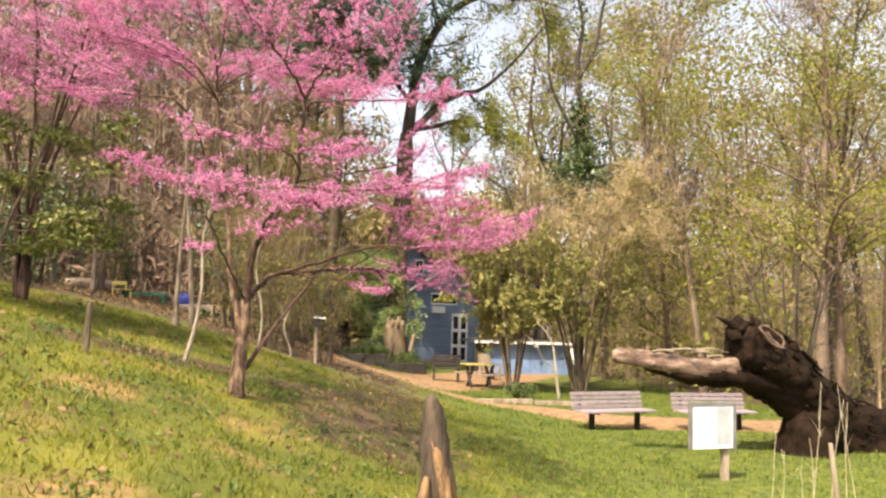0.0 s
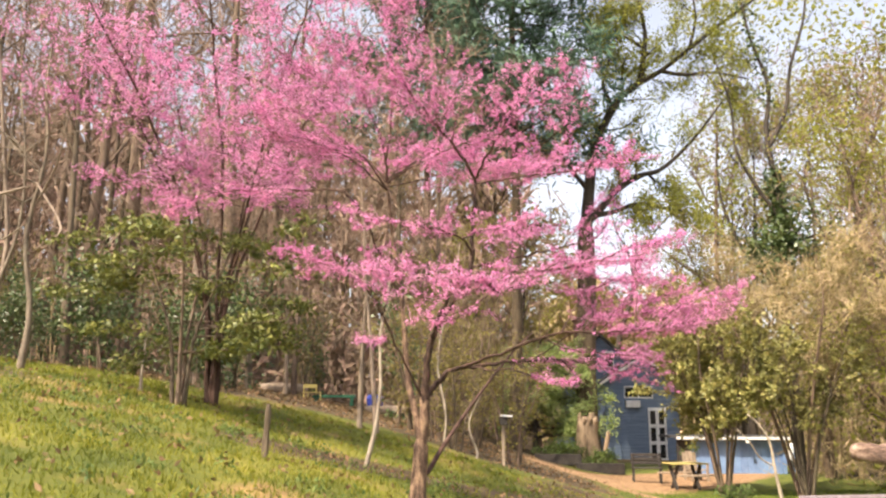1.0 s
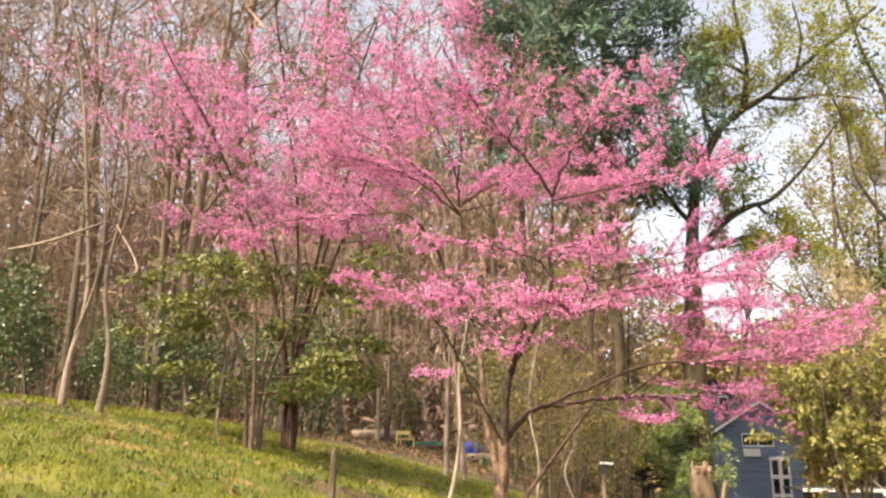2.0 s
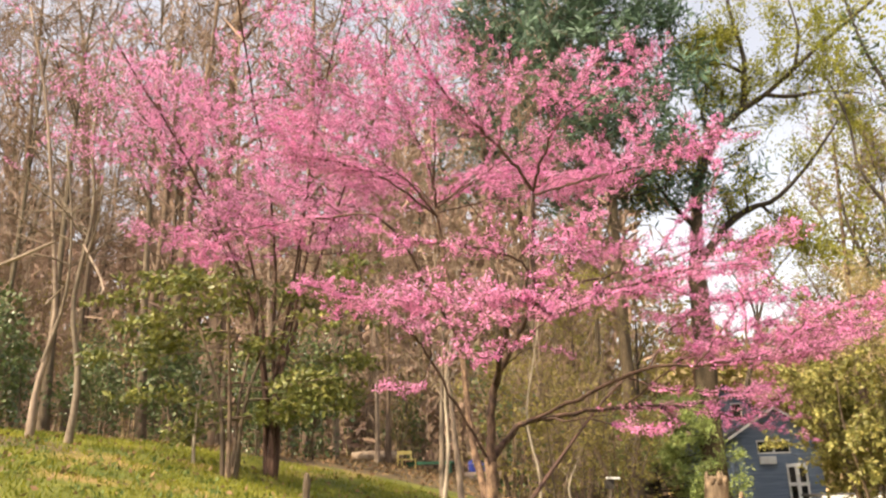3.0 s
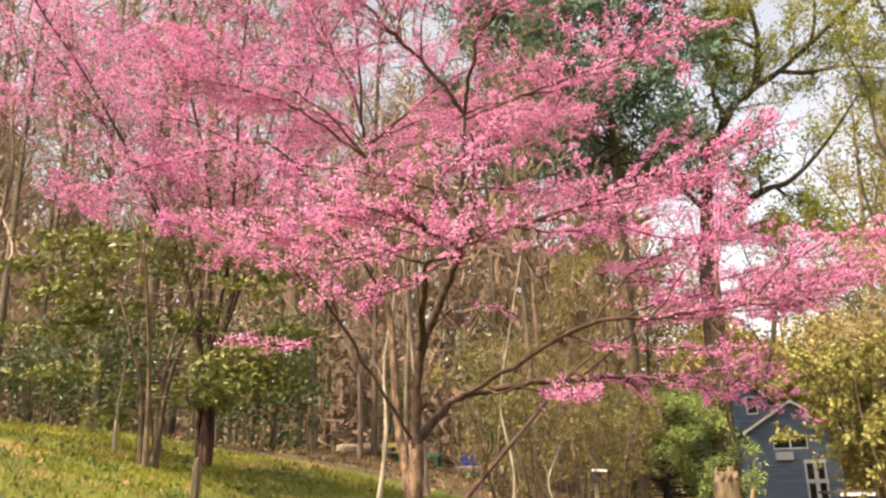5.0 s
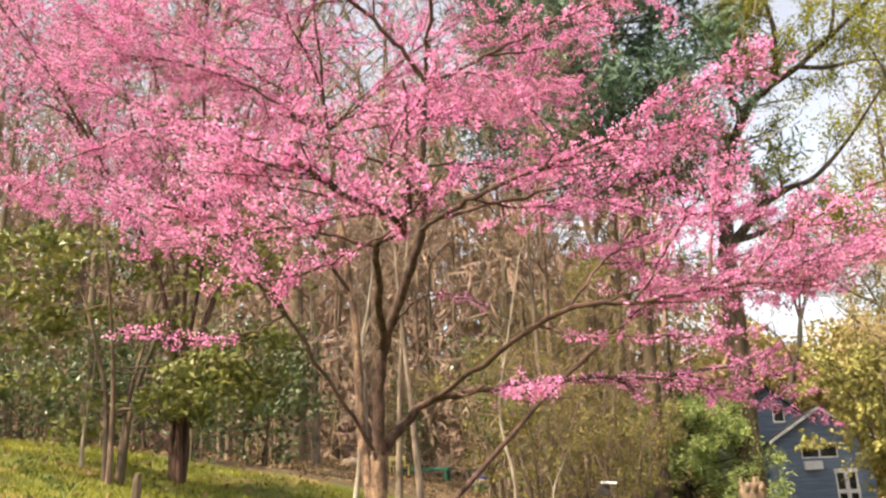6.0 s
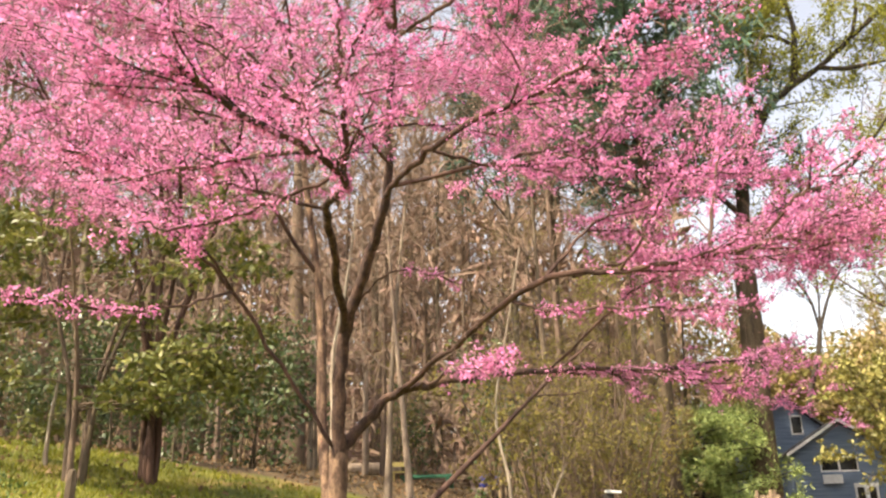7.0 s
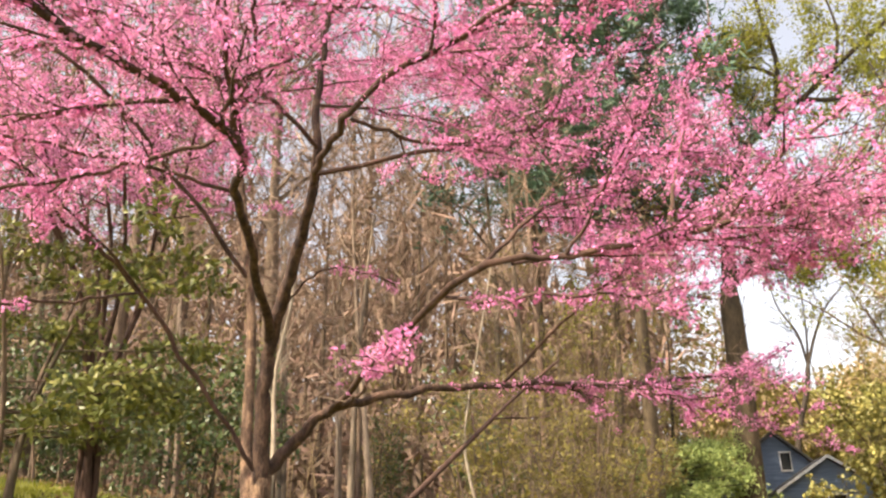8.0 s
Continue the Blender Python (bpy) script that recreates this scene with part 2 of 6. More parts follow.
def ground_material():
    m = material("grassy_ground", (0.050, 0.068, 0.007), (0.185, 0.168, 0.022), 0.9, 0.95, 0.5, fine=14, third=(0.105, 0.111, 0.012))
    n, l = m.node_tree.nodes, m.node_tree.links
    b = n["Principled BSDF"]
    base = b.inputs["Base Color"].links[0].from_socket

    def layer(under, name, dark, light, size, at, noise_scale, amount):
        att = n.new("ShaderNodeAttribute")
        att.attribute_name = name
        co, no, n2 = n.new("ShaderNodeTexCoord"), n.new("ShaderNodeTexNoise"), n.new("ShaderNodeTexNoise")
        no.inputs["Scale"].default_value, no.inputs["Detail"].default_value = noise_scale, 5
        n2.inputs["Scale"].default_value, n2.inputs["Detail"].default_value = size, 6
        l.new(co.outputs["Object"], no.inputs[0]), l.new(co.outputs["Object"], n2.inputs[0])
        add = n.new("ShaderNodeMath")
        add.operation = "MULTIPLY_ADD"
        l.new(no.outputs[0], add.inputs[0])
        add.inputs[1].default_value = amount
        l.new(att.outputs["Fac"], add.inputs[2])
        edge = n.new("ShaderNodeMapRange")
        edge.inputs[1].default_value, edge.inputs[2].default_value = at, at + 0.22
        l.new(add.outputs[0], edge.inputs[0])
        ramp, mix = n.new("ShaderNodeValToRGB"), n.new("ShaderNodeMix")
        ramp.color_ramp.elements[0].position, ramp.color_ramp.elements[1].position = 0.35, 0.7
        ramp.color_ramp.elements[0].color, ramp.color_ramp.elements[1].color = (*dark, 1), (*light, 1)
        l.new(n2.outputs[0], ramp.inputs[0])
        mix.data_type = "RGBA"
        l.new(edge.outputs[0], mix.inputs["Factor"]), l.new(under, mix.inputs[6]), l.new(ramp.outputs[0], mix.inputs[7])
        return mix.outputs[2]

    c = layer(base, "lush", (0.045, 0.066, 0.008), (0.155, 0.16, 0.02), 7, 0.62, 0.8, 0.5)
    c = layer(c, "dry", (0.17, 0.11, 0.04), (0.32, 0.21, 0.07), 9, 0.88, 1.1, 1.0)
    # leaf litter, and the redbud's shade painted in the same brown
    c = layer(c, "litter", (0.042, 0.028, 0.014), (0.125, 0.082, 0.038), 5, 0.75, 0.9, 0.8)
    c = layer(c, "path", (0.18, 0.098, 0.050), (0.38, 0.24, 0.125), 6, 0.7, 1.3, 0.5)
    l.new(c, b.inputs["Base Color"])
    return m


def near_line(x, y, pts):
    """Distance from places to a line of points."""
    best = np.full(np.shape(x), 1e9)
    for (ax, ay), (bx, by) in zip(pts[:-1], pts[1:]):
        dx, dy = bx - ax, by - ay
        t = np.clip(((x - ax) * dx + (y - ay) * dy) / (dx * dx + dy * dy), 0, 1)
        best = np.minimum(best, np.hypot(x - ax - t * dx, y - ay - t * dy))
    return best


TRAIL = [(2.2, 24.0), (3.4, 20.0), (5.2, 16.6), (7.2, 13.9), (11.0, 13.4), (16, 13.6)]
YARD = [(3.6, 21.0), (6.5, 24.5), (9.5, 29.0), (11, 33)]


def path_mask(x, y):
    a = 1 - np.clip((near_line(x, y, TRAIL) - 0.15 - 0.65 * np.clip((x - 5.6) / 1.5, 0, 1)) / 0.7, 0, 1)
    b = 1 - np.clip((near_line(x, y, YARD) - 1.3) / 1.4, 0, 1)
    return np.maximum(a, b)


def litter_and_shade_mask(x, y):
    a = np.clip((y - 12.3 - 0.25 * np.clip(x + 2, -6, 6)) / 2.0, 0, 1) * np.clip((4.5 - x) / 2.5, 0, 1)
    c = np.clip((y - 19) / 5, 0, 1) * np.clip((3 - x) / 2, 0, 1)
    d = np.clip((y - 32) / 6, 0, 1)
    e = np.clip((x - 12) / 3, 0, 1)
    # litter right of the trunk, with the crown's shade painted into it
    s = 1.0 * np.exp(-((x - 1.35) ** 2 / 1.8 + (y - 8.2) ** 2 / 7.0))
    f = 1 - np.clip((near_line(x, y, [(-2.3, 7.9), (-1.0, 8.7), (0.3, 9.2), (1.2, 9.8)]) - 0.15) / 0.5, 0, 1)
    # crown shade on the bank's lower slope, painted as dark ground
    h = 0.85 * np.exp(-((x - 1.9 - 0.2 * (y - 11)) ** 2 / 1.2 + (y - 11.5) ** 2 / 9.0))
    k = 0.9 * np.exp(-((x + 6.4) ** 2 / 1.6 + (y - 8.5) ** 2 / 0.7))
    return np.clip(np.maximum.reduce([a, c, d, e, s, f, h, k]), 0, 1)


def lush_mask(x, y):
    return np.clip((x - 1.2 - 0.12 * y) / 2.0, 0, 1) * np.clip((15 - x) / 3, 0, 1)


def dry_mask(x, y):
    w = 0.5 + 0.28 * np.sin(x * 1.9 + np.sin(y * 1.3) * 1.5) * np.sin(y * 2.3 + np.sin(x) * 1.2) + 0.15 * np.sin(x * 5.1 + y) * np.sin(y * 4.3)
    return np.clip(w * np.clip((3.0 - x) / 2.5, 0.15, 1), 0, 1) * 0.62


def spaced(near0, near1, step, far):
    """Coordinates that are close together near the camera and wider apart far off."""
    mid = np.arange(near0, near1 + step / 2, step)
    out = [step]
    while sum(out) < far:
        out.append(out[-1] * 1.22)
    reach = np.cumsum(out)
    return np.concatenate([near0 - reach[::-1], mid, near1 + reach])


def build_ground():
    xs, ys = spaced(-11, 13, 0.2, 600), spaced(-3, 22, 0.2, 600)
    gx, gy = np.meshgrid(xs, ys)
    gz = ground_height(gx, gy)
    w = len(xs)
    i = (np.arange(len(ys) - 1)[:, None] * w + np.arange(w - 1)).ravel()
    me = mesh_from("ground", np.stack([gx, gy, gz], -1).reshape(-1, 3), np.stack([i, i + 1, i + w + 1, i + w], -1), ground_material(), True)
    for name, mask in (("lush", lush_mask), ("dry", dry_mask), ("litter", litter_and_shade_mask), ("path", path_mask)):
        me.attributes.new(name, "FLOAT", "POINT").data.foreach_set("value", mask(gx, gy).ravel().astype(np.float32))
    tagged(new("ground", me), "grassy bank falling to a mulched yard and leafy woods", "ground", kind="structure")


def blade_field(name, rng, n, x0, x1, y0, y1, tall, wide, mat, keep, lean=0.45):
    """Upright blades strewn over the ground where keep() allows them."""
    x, y = rng.uniform(x0, x1, n), rng.uniform(y0, y1, n)
    ok = keep(x, y) > rng.uniform(0, 1, n)
    x, y = x[ok], y[ok]
    z = ground_height(x, y) - 0.005
    n = len(x)
    a, h = rng.uniform(0, 2 * np.pi, n), tall * rng.uniform(0.4, 1.4, n)
    w = wide * rng.uniform(0.6, 1.4, n)
    lx, ly = rng.normal(0, lean, n) * h, rng.normal(0, lean, n) * h
    tri = np.stack([np.stack([x - np.cos(a) * w, y - np.sin(a) * w, z], -1), np.stack([x + np.cos(a) * w, y + np.sin(a) * w, z], -1),
                    np.stack([x + lx, y + ly, z + h], -1)], 1)
    return mesh_from(name, tri.reshape(-1, 3), np.arange(3 * n).reshape(-1, 3), mat)


build_ground()
rng = np.random.default_rng(5)


def grassy(x, y):
    clump = 0.5 + 0.5 * np.sin(x * 3.1 + np.sin(y * 2.2) * 2) * np.sin(y * 3.7 + np.sin(x * 1.7) * 2)
    return np.clip(0.25 + 0.75 * clump, 0, 1) * (1 - 0.8 * litter_and_shade_mask(x, y)) * (1 - path_mask(x, y)) * (1 - 0.5 * dry_mask(x, y))


tagged(new("grass", blade_field("grass", rng, 200000, -9, 6, -1.0, 12.5, 0.062, 0.0070, GRASS, lambda x, y: grassy(x, y) * (1 - 0.9 * lush_mask(x, y)))),
       "short yellow-green spring grass in uneven tufts", "grass", kind="stuff")
tagged(new("yard_grass", blade_field("yard_grass", rng, 105000, 0.5, 13, 0, 22, 0.065, 0.009, LUSH_GRASS, lambda x, y: grassy(x, y) * lush_mask(x, y))),
       "lush green grass of the flat yard", "grass", kind="stuff")


def leaf_litter():
    n = 26000
    x, y = rng.uniform(-14, 10, n), rng.uniform(-1, 24, n)
    ok = np.maximum(litter_and_shade_mask(x, y), (0.22 + 0.5 * dry_mask(x, y)) * np.clip((3.5 - x) / 2, 0.05, 1)) * (1 - path_mask(x, y)) > rng.uniform(0, 1, n)
    x, y = x[ok], y[ok]
    c = np.stack([x, y, ground_height(x, y) + rng.uniform(0.008, 0.045, len(x))], -1)
    me = leaves(rng, "leaf_litter", c, 0.075, 0.045, STRAW)
    tagged(new("leaf_litter", me), "dry fallen leaves and straw on the ground", "leaf litter", kind="stuff")


leaf_litter()


def weeds():
    """Rosettes of broad weeds in the bank's grass."""
    n = 260
    x, y = rng.uniform(-6, 3, n), rng.uniform(0, 9, n)
    c = np.repeat(np.stack([x, y, ground_height(x, y) + 0.01], -1), 22, 0)
    size = np.repeat(rng.uniform(0.04, 0.13, n), 22)
    c[:, :2] += rng.normal(0, 1, (len(c), 2)) * size[:, None]
    c[:, 2] = ground_height(c[:, 0], c[:, 1]) + rng.uniform(0.0, 0.06, len(c))
    tagged(new("weeds", leaves(rng, "weeds", c, 0.055, 0.024, WEED_LEAF, -0.9)), "low rosettes of darker green weeds in the grass", "weeds", kind="stuff")


weeds()


def sprays(rng, name, tips, per_metre, length, width, mat):
    """Fine twigs, too thin for tubes, strewn along branches and rising outwards."""
    c = along(rng, tips, per_metre, 0.05)
    n = len(c)
    u = rng.normal(0, 1, (n, 3)) + (0, 0, 0.6)
    u /= np.linalg.norm(u, axis=1, keepdims=True)
    v = np.cross(u, rng.normal(0, 1, (n, 3)))
    v /= np.linalg.norm(v, axis=1, keepdims=True) + 1e-9
    a, b = length * rng.uniform(0.5, 1.4, (n, 1)), width * rng.uniform(0.7, 1.3, (n, 1))
    quad = np.stack([c - v * b * 0.5, c + v * b * 0.5, c + u * a + v * b * 0.15, c + u * a - v * b * 0.15], 1)
    return mesh_from(name, quad.reshape(-1, 3), np.arange(4 * n).reshape(-1, 4), mat)


# ---- the large flowering tree ----
def build_redbud():
    r = np.random.default_rng(11)
    tree = thing("redbud_tree", 0, 0, 0, 0, "large spreading redbud with forked trunk covered in pink blossom", "tree")
    trunk = Wood()
    trunk.add(smooth_path([(-0.30, 7.18, 0.55), (-0.275, 7.19, 0.95), (-0.26, 7.2, 1.32)], 9), 0.088, 0.078, 14, 0.05, 0.05)
    trunk.add(smooth_path([(-0.25, 7.19, 1.25), (-0.225, 7.18, 1.55), (-0.23, 7.2, 1.82)], 7), 0.060, 0.054, 12, 0, 0.05)
    trunk.add(smooth_path([(-0.268, 7.2, 1.28), (-0.33, 7.27, 1.6), (-0.43, 7.4, 2.0), (-0.5, 7.5, 2.7), (-0.62, 7.5, 3.5), (-0.716, 7.48, 4.3)], 18), 0.043, 0.02, 10, 0, 0.05)
    piece("trunk", trunk.mesh("trunk", BARK_RED), tree)
    habits = {
        # side branches, twigs and twiglets: a metre's count, length, turn from the limb, rise, flatness
        "plate": [(7.5, 0.70, radians(50), 0.05, 0.18), (9, 0.30, radians(46), 0.09, 0.3), (2, 0.11, radians(46), 0.1, 0.8)],
        "fan": [(8.0, 0.80, radians(40), 0.055, 0.9), (9, 0.32, radians(40), 0.07, 0.9), (2, 0.12, radians(45), 0.08, 1.0)],
        "strand": [(5.0, 0.36, radians(46), 0.03, 0.4), (7, 0.18, radians(46), 0.05, 0.6), (2, 0.08, radians(50), 0.08, 1.0)],
    }
    tips, lined, bare = [], [], Wood()

    def limb(pts, r0, r1, first, habit="plate", reach=1.0):
        """One limb along its way, with two radii, the share of it where side branches begin and how these grow."""
        p = smooth_path(pts, 5 * len(pts))
        p[2:-1] += r.normal(0, 0.007, (len(p) - 3, 3))
        w = Wood()
        r0 *= 0.66
        w.add(p, r0, r1, 9, 0, 0.09)
        if first < 1:
            span = np.linalg.norm(np.diff(p, axis=0), axis=1).sum() * (1 - first)
            a, b, c = habits[habit]
            here = [(max(2, span * a[0]), a[1] * reach, first, *a[2:], 4), (b[0] * a[1] * reach, b[1] * (0.5 + 0.5 * reach), 0.12, *b[2:], 3), (c[0], c[1], 0.2, *c[2:], 3)]
            fork(r, w, tips, p, max(r0 * 1.1, 0.013), 0, here)
            lined.append(p[int(len(p) * first * 0.8):])
        piece("limb", w.mesh("limb", ARM_BARK if r0 > 0.024 else LIMB_DARK), tree)

    # the leader that reaches forward, low over the bank
    limb([(-0.17, 7.09, 2.25), (-0.12, 6.98, 2.45), (0.0, 6.55, 2.66), (0.138, 6.07, 2.81), (0.455, 5.52, 2.69), (0.48, 5.08, 2.64), (0.485, 4.64, 2.55), (0.37, 4.35, 2.62)], 0.044, 0.009, 0.52, "plate", 0.8)
    limb([(0.455, 5.5, 2.69), (0.57, 5.2, 2.74), (0.63, 5.0, 2.92), (0.64, 4.9, 3.15)], 0.022, 0.006, 0.1, "strand")
    limb([(0.48, 5.1, 2.65), (0.2, 5.0, 2.6), (-0.05, 4.95, 2.56), (-0.3, 5.0, 2.6)], 0.016, 0.005, 0.05, "strand", 1.2)
    limb([(0.46, 5.4, 2.68), (0.3, 5.15, 2.48), (0.1, 4.97, 2.36), (-0.08, 4.9, 2.36)], 0.012, 0.004, 0.15, "strand", 1.2)
    limb([(0.138, 6.07, 2.81), (-0.15, 5.75, 2.84), (-0.45, 5.35, 2.8), (-0.62, 5.1, 2.82)], 0.014, 0.005, 0.25, "plate", 0.7)
    # the upright leader and its layers
    limb([(-0.235, 7.2, 1.6), (-0.2, 7.12, 2.1), (-0.13, 7.04, 2.42), (0.08, 6.8, 2.75), (0.27, 6.56, 3.05), (0.31, 6.5, 3.5), (0.34, 6.52, 4.05)], 0.070, 0.014, 1.0)
    limb([(0.31, 6.5, 3.22), (0.2, 6.15, 3.32), (-0.1, 5.85, 3.36), (-0.48, 5.65, 3.37), (-0.7, 5.6, 3.4)], 0.018, 0.005, 0.3, "plate", 0.7)
    limb([(0.2, 6.15, 3.32), (0.35, 5.75, 3.3), (0.55, 5.35, 3.24), (0.75, 5.1, 3.22)], 0.014, 0.005, 0.1, "plate", 0.75)
    limb([(0.34, 6.52, 4.05), (0.2, 6.32, 4.24), (-0.02, 6.1, 4.46), (-0.2, 5.93, 4.63), (-0.42, 5.75, 4.9), (-0.6, 5.6, 5.25)], 0.026, 0.007, 0.3, "fan")
    limb([(-0.02, 6.1, 4.46), (-0.08, 6.2, 4.9), (-0.12, 6.3, 5.4)], 0.013, 0.004, 0.15, "fan", 0.8)
    limb([(0.34, 6.52, 4.05), (0.45, 6.2, 4.18), (0.625, 5.82, 4.36), (0.95, 6.1, 4.72), (1.2, 6.35, 4.98), (1.34, 6.47, 5.1)], 0.022, 0.006, 0.3, "fan", 0.7)
    limb([(0.55, 5.95, 4.3), (0.7, 6.2, 4.75), (0.86, 6.55, 5.1), (0.93, 6.75, 5.35)], 0.014, 0.004, 0.15, "fan", 0.6)
    limb([(0.36, 6.5, 4.0), (0.8, 6.2, 3.98), (1.2, 5.9, 3.93), (1.5, 5.78, 3.95), (1.68, 5.7, 4.05)], 0.018, 0.005, 0.3, "plate", 0.8)
    limb([(0.8, 6.2, 3.98), (1.05, 6.6, 4.2), (1.3, 7.1, 4.6), (1.55, 7.7, 5.05)], 0.014, 0.004, 0.2, "fan", 0.8)
    limb([(0.27, 6.56, 3.05), (0.58, 6.0, 2.95), (0.95, 5.52, 2.88), (1.25, 5.38, 2.9), (1.5, 5.25, 2.95), (1.72, 5.1, 3.04)], 0.026, 0.006, 0.35, "plate", 0.9)
    limb([(0.75, 5.8, 2.92), (0.95, 6.2, 3.0), (1.25, 6.5, 3.15), (1.64, 6.73, 3.36)], 0.014, 0.005, 0.2, "plate", 0.8)
    limb([(0.30, 6.55, 3.1), (0.8, 6.75, 3.25), (1.3, 6.9, 3.38), (1.66, 7.1, 3.52), (1.85, 7.48, 3.72), (1.95, 7.75, 3.9)], 0.020, 0.005, 0.45, "strand", 1.2)
    limb([(1.3, 6.9, 3.38), (1.6, 7.2, 3.8), (1.84, 7.45, 4.15)], 0.010, 0.004, 0.2, "strand")
    limb([(-0.05, 6.95, 2.55), (0.2, 6.8, 2.68), (0.39, 6.76, 2.67), (0.6, 6.85, 2.6)], 0.010, 0.004, 0.5, "strand", 0.6)
    limb([(0.31, 6.5, 3.45), (0.55, 6.8, 3.55), (0.85, 7.2, 3.62), (1.1, 7.5, 3.7)], 0.013, 0.004, 0.2, "plate", 0.9)
    limb([(0.34, 6.52, 4.05), (0.5, 7.0, 4.35), (0.7, 7.5, 4.55), (0.9, 8.0, 4.75)], 0.014, 0.004, 0.2, "plate", 1.1)
    limb([(-0.71, 7.48, 4.25), (-0.2, 7.9, 4.5), (0.35, 8.2, 4.68), (0.85, 8.4, 4.8)], 0.014, 0.004, 0.25, "plate", 1.1)
    # the low arm that leans out over the bank
    limb([(-0.23, 7.2, 1.72), (-0.42, 6.98, 2.1), (-0.659, 6.57, 2.63), (-0.75, 6.2, 2.8), (-0.9, 6.02, 2.93), (-1.2, 5.92, 3.04), (-1.35, 5.85, 3.1)], 0.021, 0.006, 0.55, "plate", 0.75)
    limb([(-0.73, 6.3, 2.76), (-0.66, 5.95, 2.95), (-0.7, 5.75, 3.14)], 0.012, 0.004, 0.15, "strand", 1.2)
    limb([(-0.64, 6.6, 2.6), (-0.55, 6.1, 2.7), (-0.53, 5.6, 2.8), (-0.52, 5.2, 2.78)], 0.013, 0.004, 0.3, "plate", 0.6)
    limb([(-0.64, 6.6, 2.6), (-0.55, 5.9, 2.35), (-0.55, 5.4, 2.22), (-0.68, 5.05, 2.2)], 0.011, 0.004, 0.45, "strand", 0.4)
    # the long arms over the yard
    limb([(-0.23, 7.2, 1.74), (-0.08, 7.28, 1.93), (0.09, 7.3, 2.08), (0.434, 7.2, 2.12), (1.0, 7.5, 2.2), (1.6, 7.85, 2.22), (2.174, 8.35, 2.33), (2.5, 8.75, 2.48)], 0.056, 0.006, 0.55, "strand", 1.7)
    limb([(1.6, 7.85, 2.22), (2.0, 8.1, 2.12), (2.35, 8.2, 2.0), (2.6, 8.4, 1.97)], 0.010, 0.004, 0.2, "strand", 1.4)
    limb([(1.4, 7.75, 2.22), (1.7, 7.6, 2.12), (2.05, 7.6, 2.08), (2.3, 7.7, 2.1)], 0.010, 0.004, 0.2, "strand", 1.4)
    limb([(0.09, 7.3, 2.07), (0.55, 6.75, 2.2), (1.155, 6.08, 2.36), (1.5, 6.0, 2.36), (1.86, 5.98, 2.38), (2.2, 5.95, 2.44), (2.511, 6.15, 2.51), (2.74, 6.42, 2.62)], 0.026, 0.006, 0.42, "plate", 0.7)
    limb([(1.0, 6.25, 2.32), (1.2, 5.95, 2.2), (1.5, 5.75, 2.14), (1.8, 5.85, 2.12)], 0.013, 0.004, 0.2, "strand", 1.2)
    limb([(0.25, 7.2, 2.1), (0.7, 6.2, 2.0), (1.0, 5.35, 1.87), (1.2, 5.05, 1.86)], 0.014, 0.004, 0.5, "strand", 0.4)
    limb([(1.86, 5.98, 2.38), (1.93, 6.2, 2.72), (2.0, 6.6, 3.05), (2.06, 6.88, 3.32)], 0.014, 0.004, 0.15, "fan", 0.55)
    limb([(1.86, 5.98, 2.38), (2.2, 6.25, 2.58), (2.5, 6.42, 2.66), (2.75, 6.5, 2.7)], 0.014, 0.005, 0.15, "plate", 0.65)
    limb([(2.05, 5.96, 2.41), (2.2, 5.85, 2.55), (2.4, 5.76, 2.66), (2.65, 5.75, 2.76)], 0.011, 0.004, 0.1, "plate", 0.6)
    limb([(1.155, 6.08, 2.36), (1.4, 6.4, 2.72), (1.75, 6.75, 2.98), (2.25, 6.95, 3.1)], 0.014, 0.005, 0.25, "plate", 0.9)
    limb([(1.3, 6.04, 2.36), (1.6, 6.5, 2.55), (2.0, 6.8, 2.64), (2.4, 7.0, 2.68)], 0.013, 0.004, 0.2, "plate", 0.9)
    limb([(1.7, 6.0, 2.37), (2.0, 6.35, 2.48), (2.3, 6.6, 2.5), (2.55, 6.75, 2.52)], 0.012, 0.004, 0.1, "plate", 0.7)
    limb([(1.25, 6.5, 3.15), (1.5, 6.4, 3.0), (1.8, 6.4, 2.92), (2.1, 6.45, 2.92)], 0.010, 0.004, 0.1, "plate", 0.8)
    limb([(1.5, 6.0, 2.36), (1.68, 5.85, 2.58), (1.85, 5.7, 2.78)], 0.011, 0.004, 0.15, "strand", 1.2)
    limb([(1.0, 7.5, 2.2), (1.45, 7.2, 2.5), (1.9, 7.0, 2.72), (2.35, 6.95, 2.85)], 0.014, 0.005, 0.3, "plate", 0.9)
    # the slim stem behind and the high crown
    limb([(-0.716, 7.48, 4.3), (-0.74, 7.3, 4.65), (-0.9, 7.05, 5.1), (-1.1, 6.9, 5.6)], 0.022, 0.006, 0.3, "fan", 1.1)
    limb([(-0.70, 7.48, 4.2), (-1.0, 7.0, 4.38), (-1.3, 6.65, 4.48), (-1.8, 6.4, 4.55), (-2.3, 6.3, 4.66)], 0.018, 0.005, 0.35, "plate", 1.1)
    limb([(-0.52, 7.55, 2.9), (-0.75, 7.0, 3.4), (-0.98, 6.2, 3.8), (-1.5, 6.3, 3.88), (-2.1, 6.6, 3.98), (-2.7, 6.8, 3.95), (-3.2, 6.95, 3.85)], 0.022, 0.005, 0.5, "plate", 1.0)
    limb([(-1.3, 6.25, 3.86), (-1.6, 6.0, 4.02), (-1.95, 5.85, 4.16)], 0.010, 0.004, 0.1, "plate", 0.8)
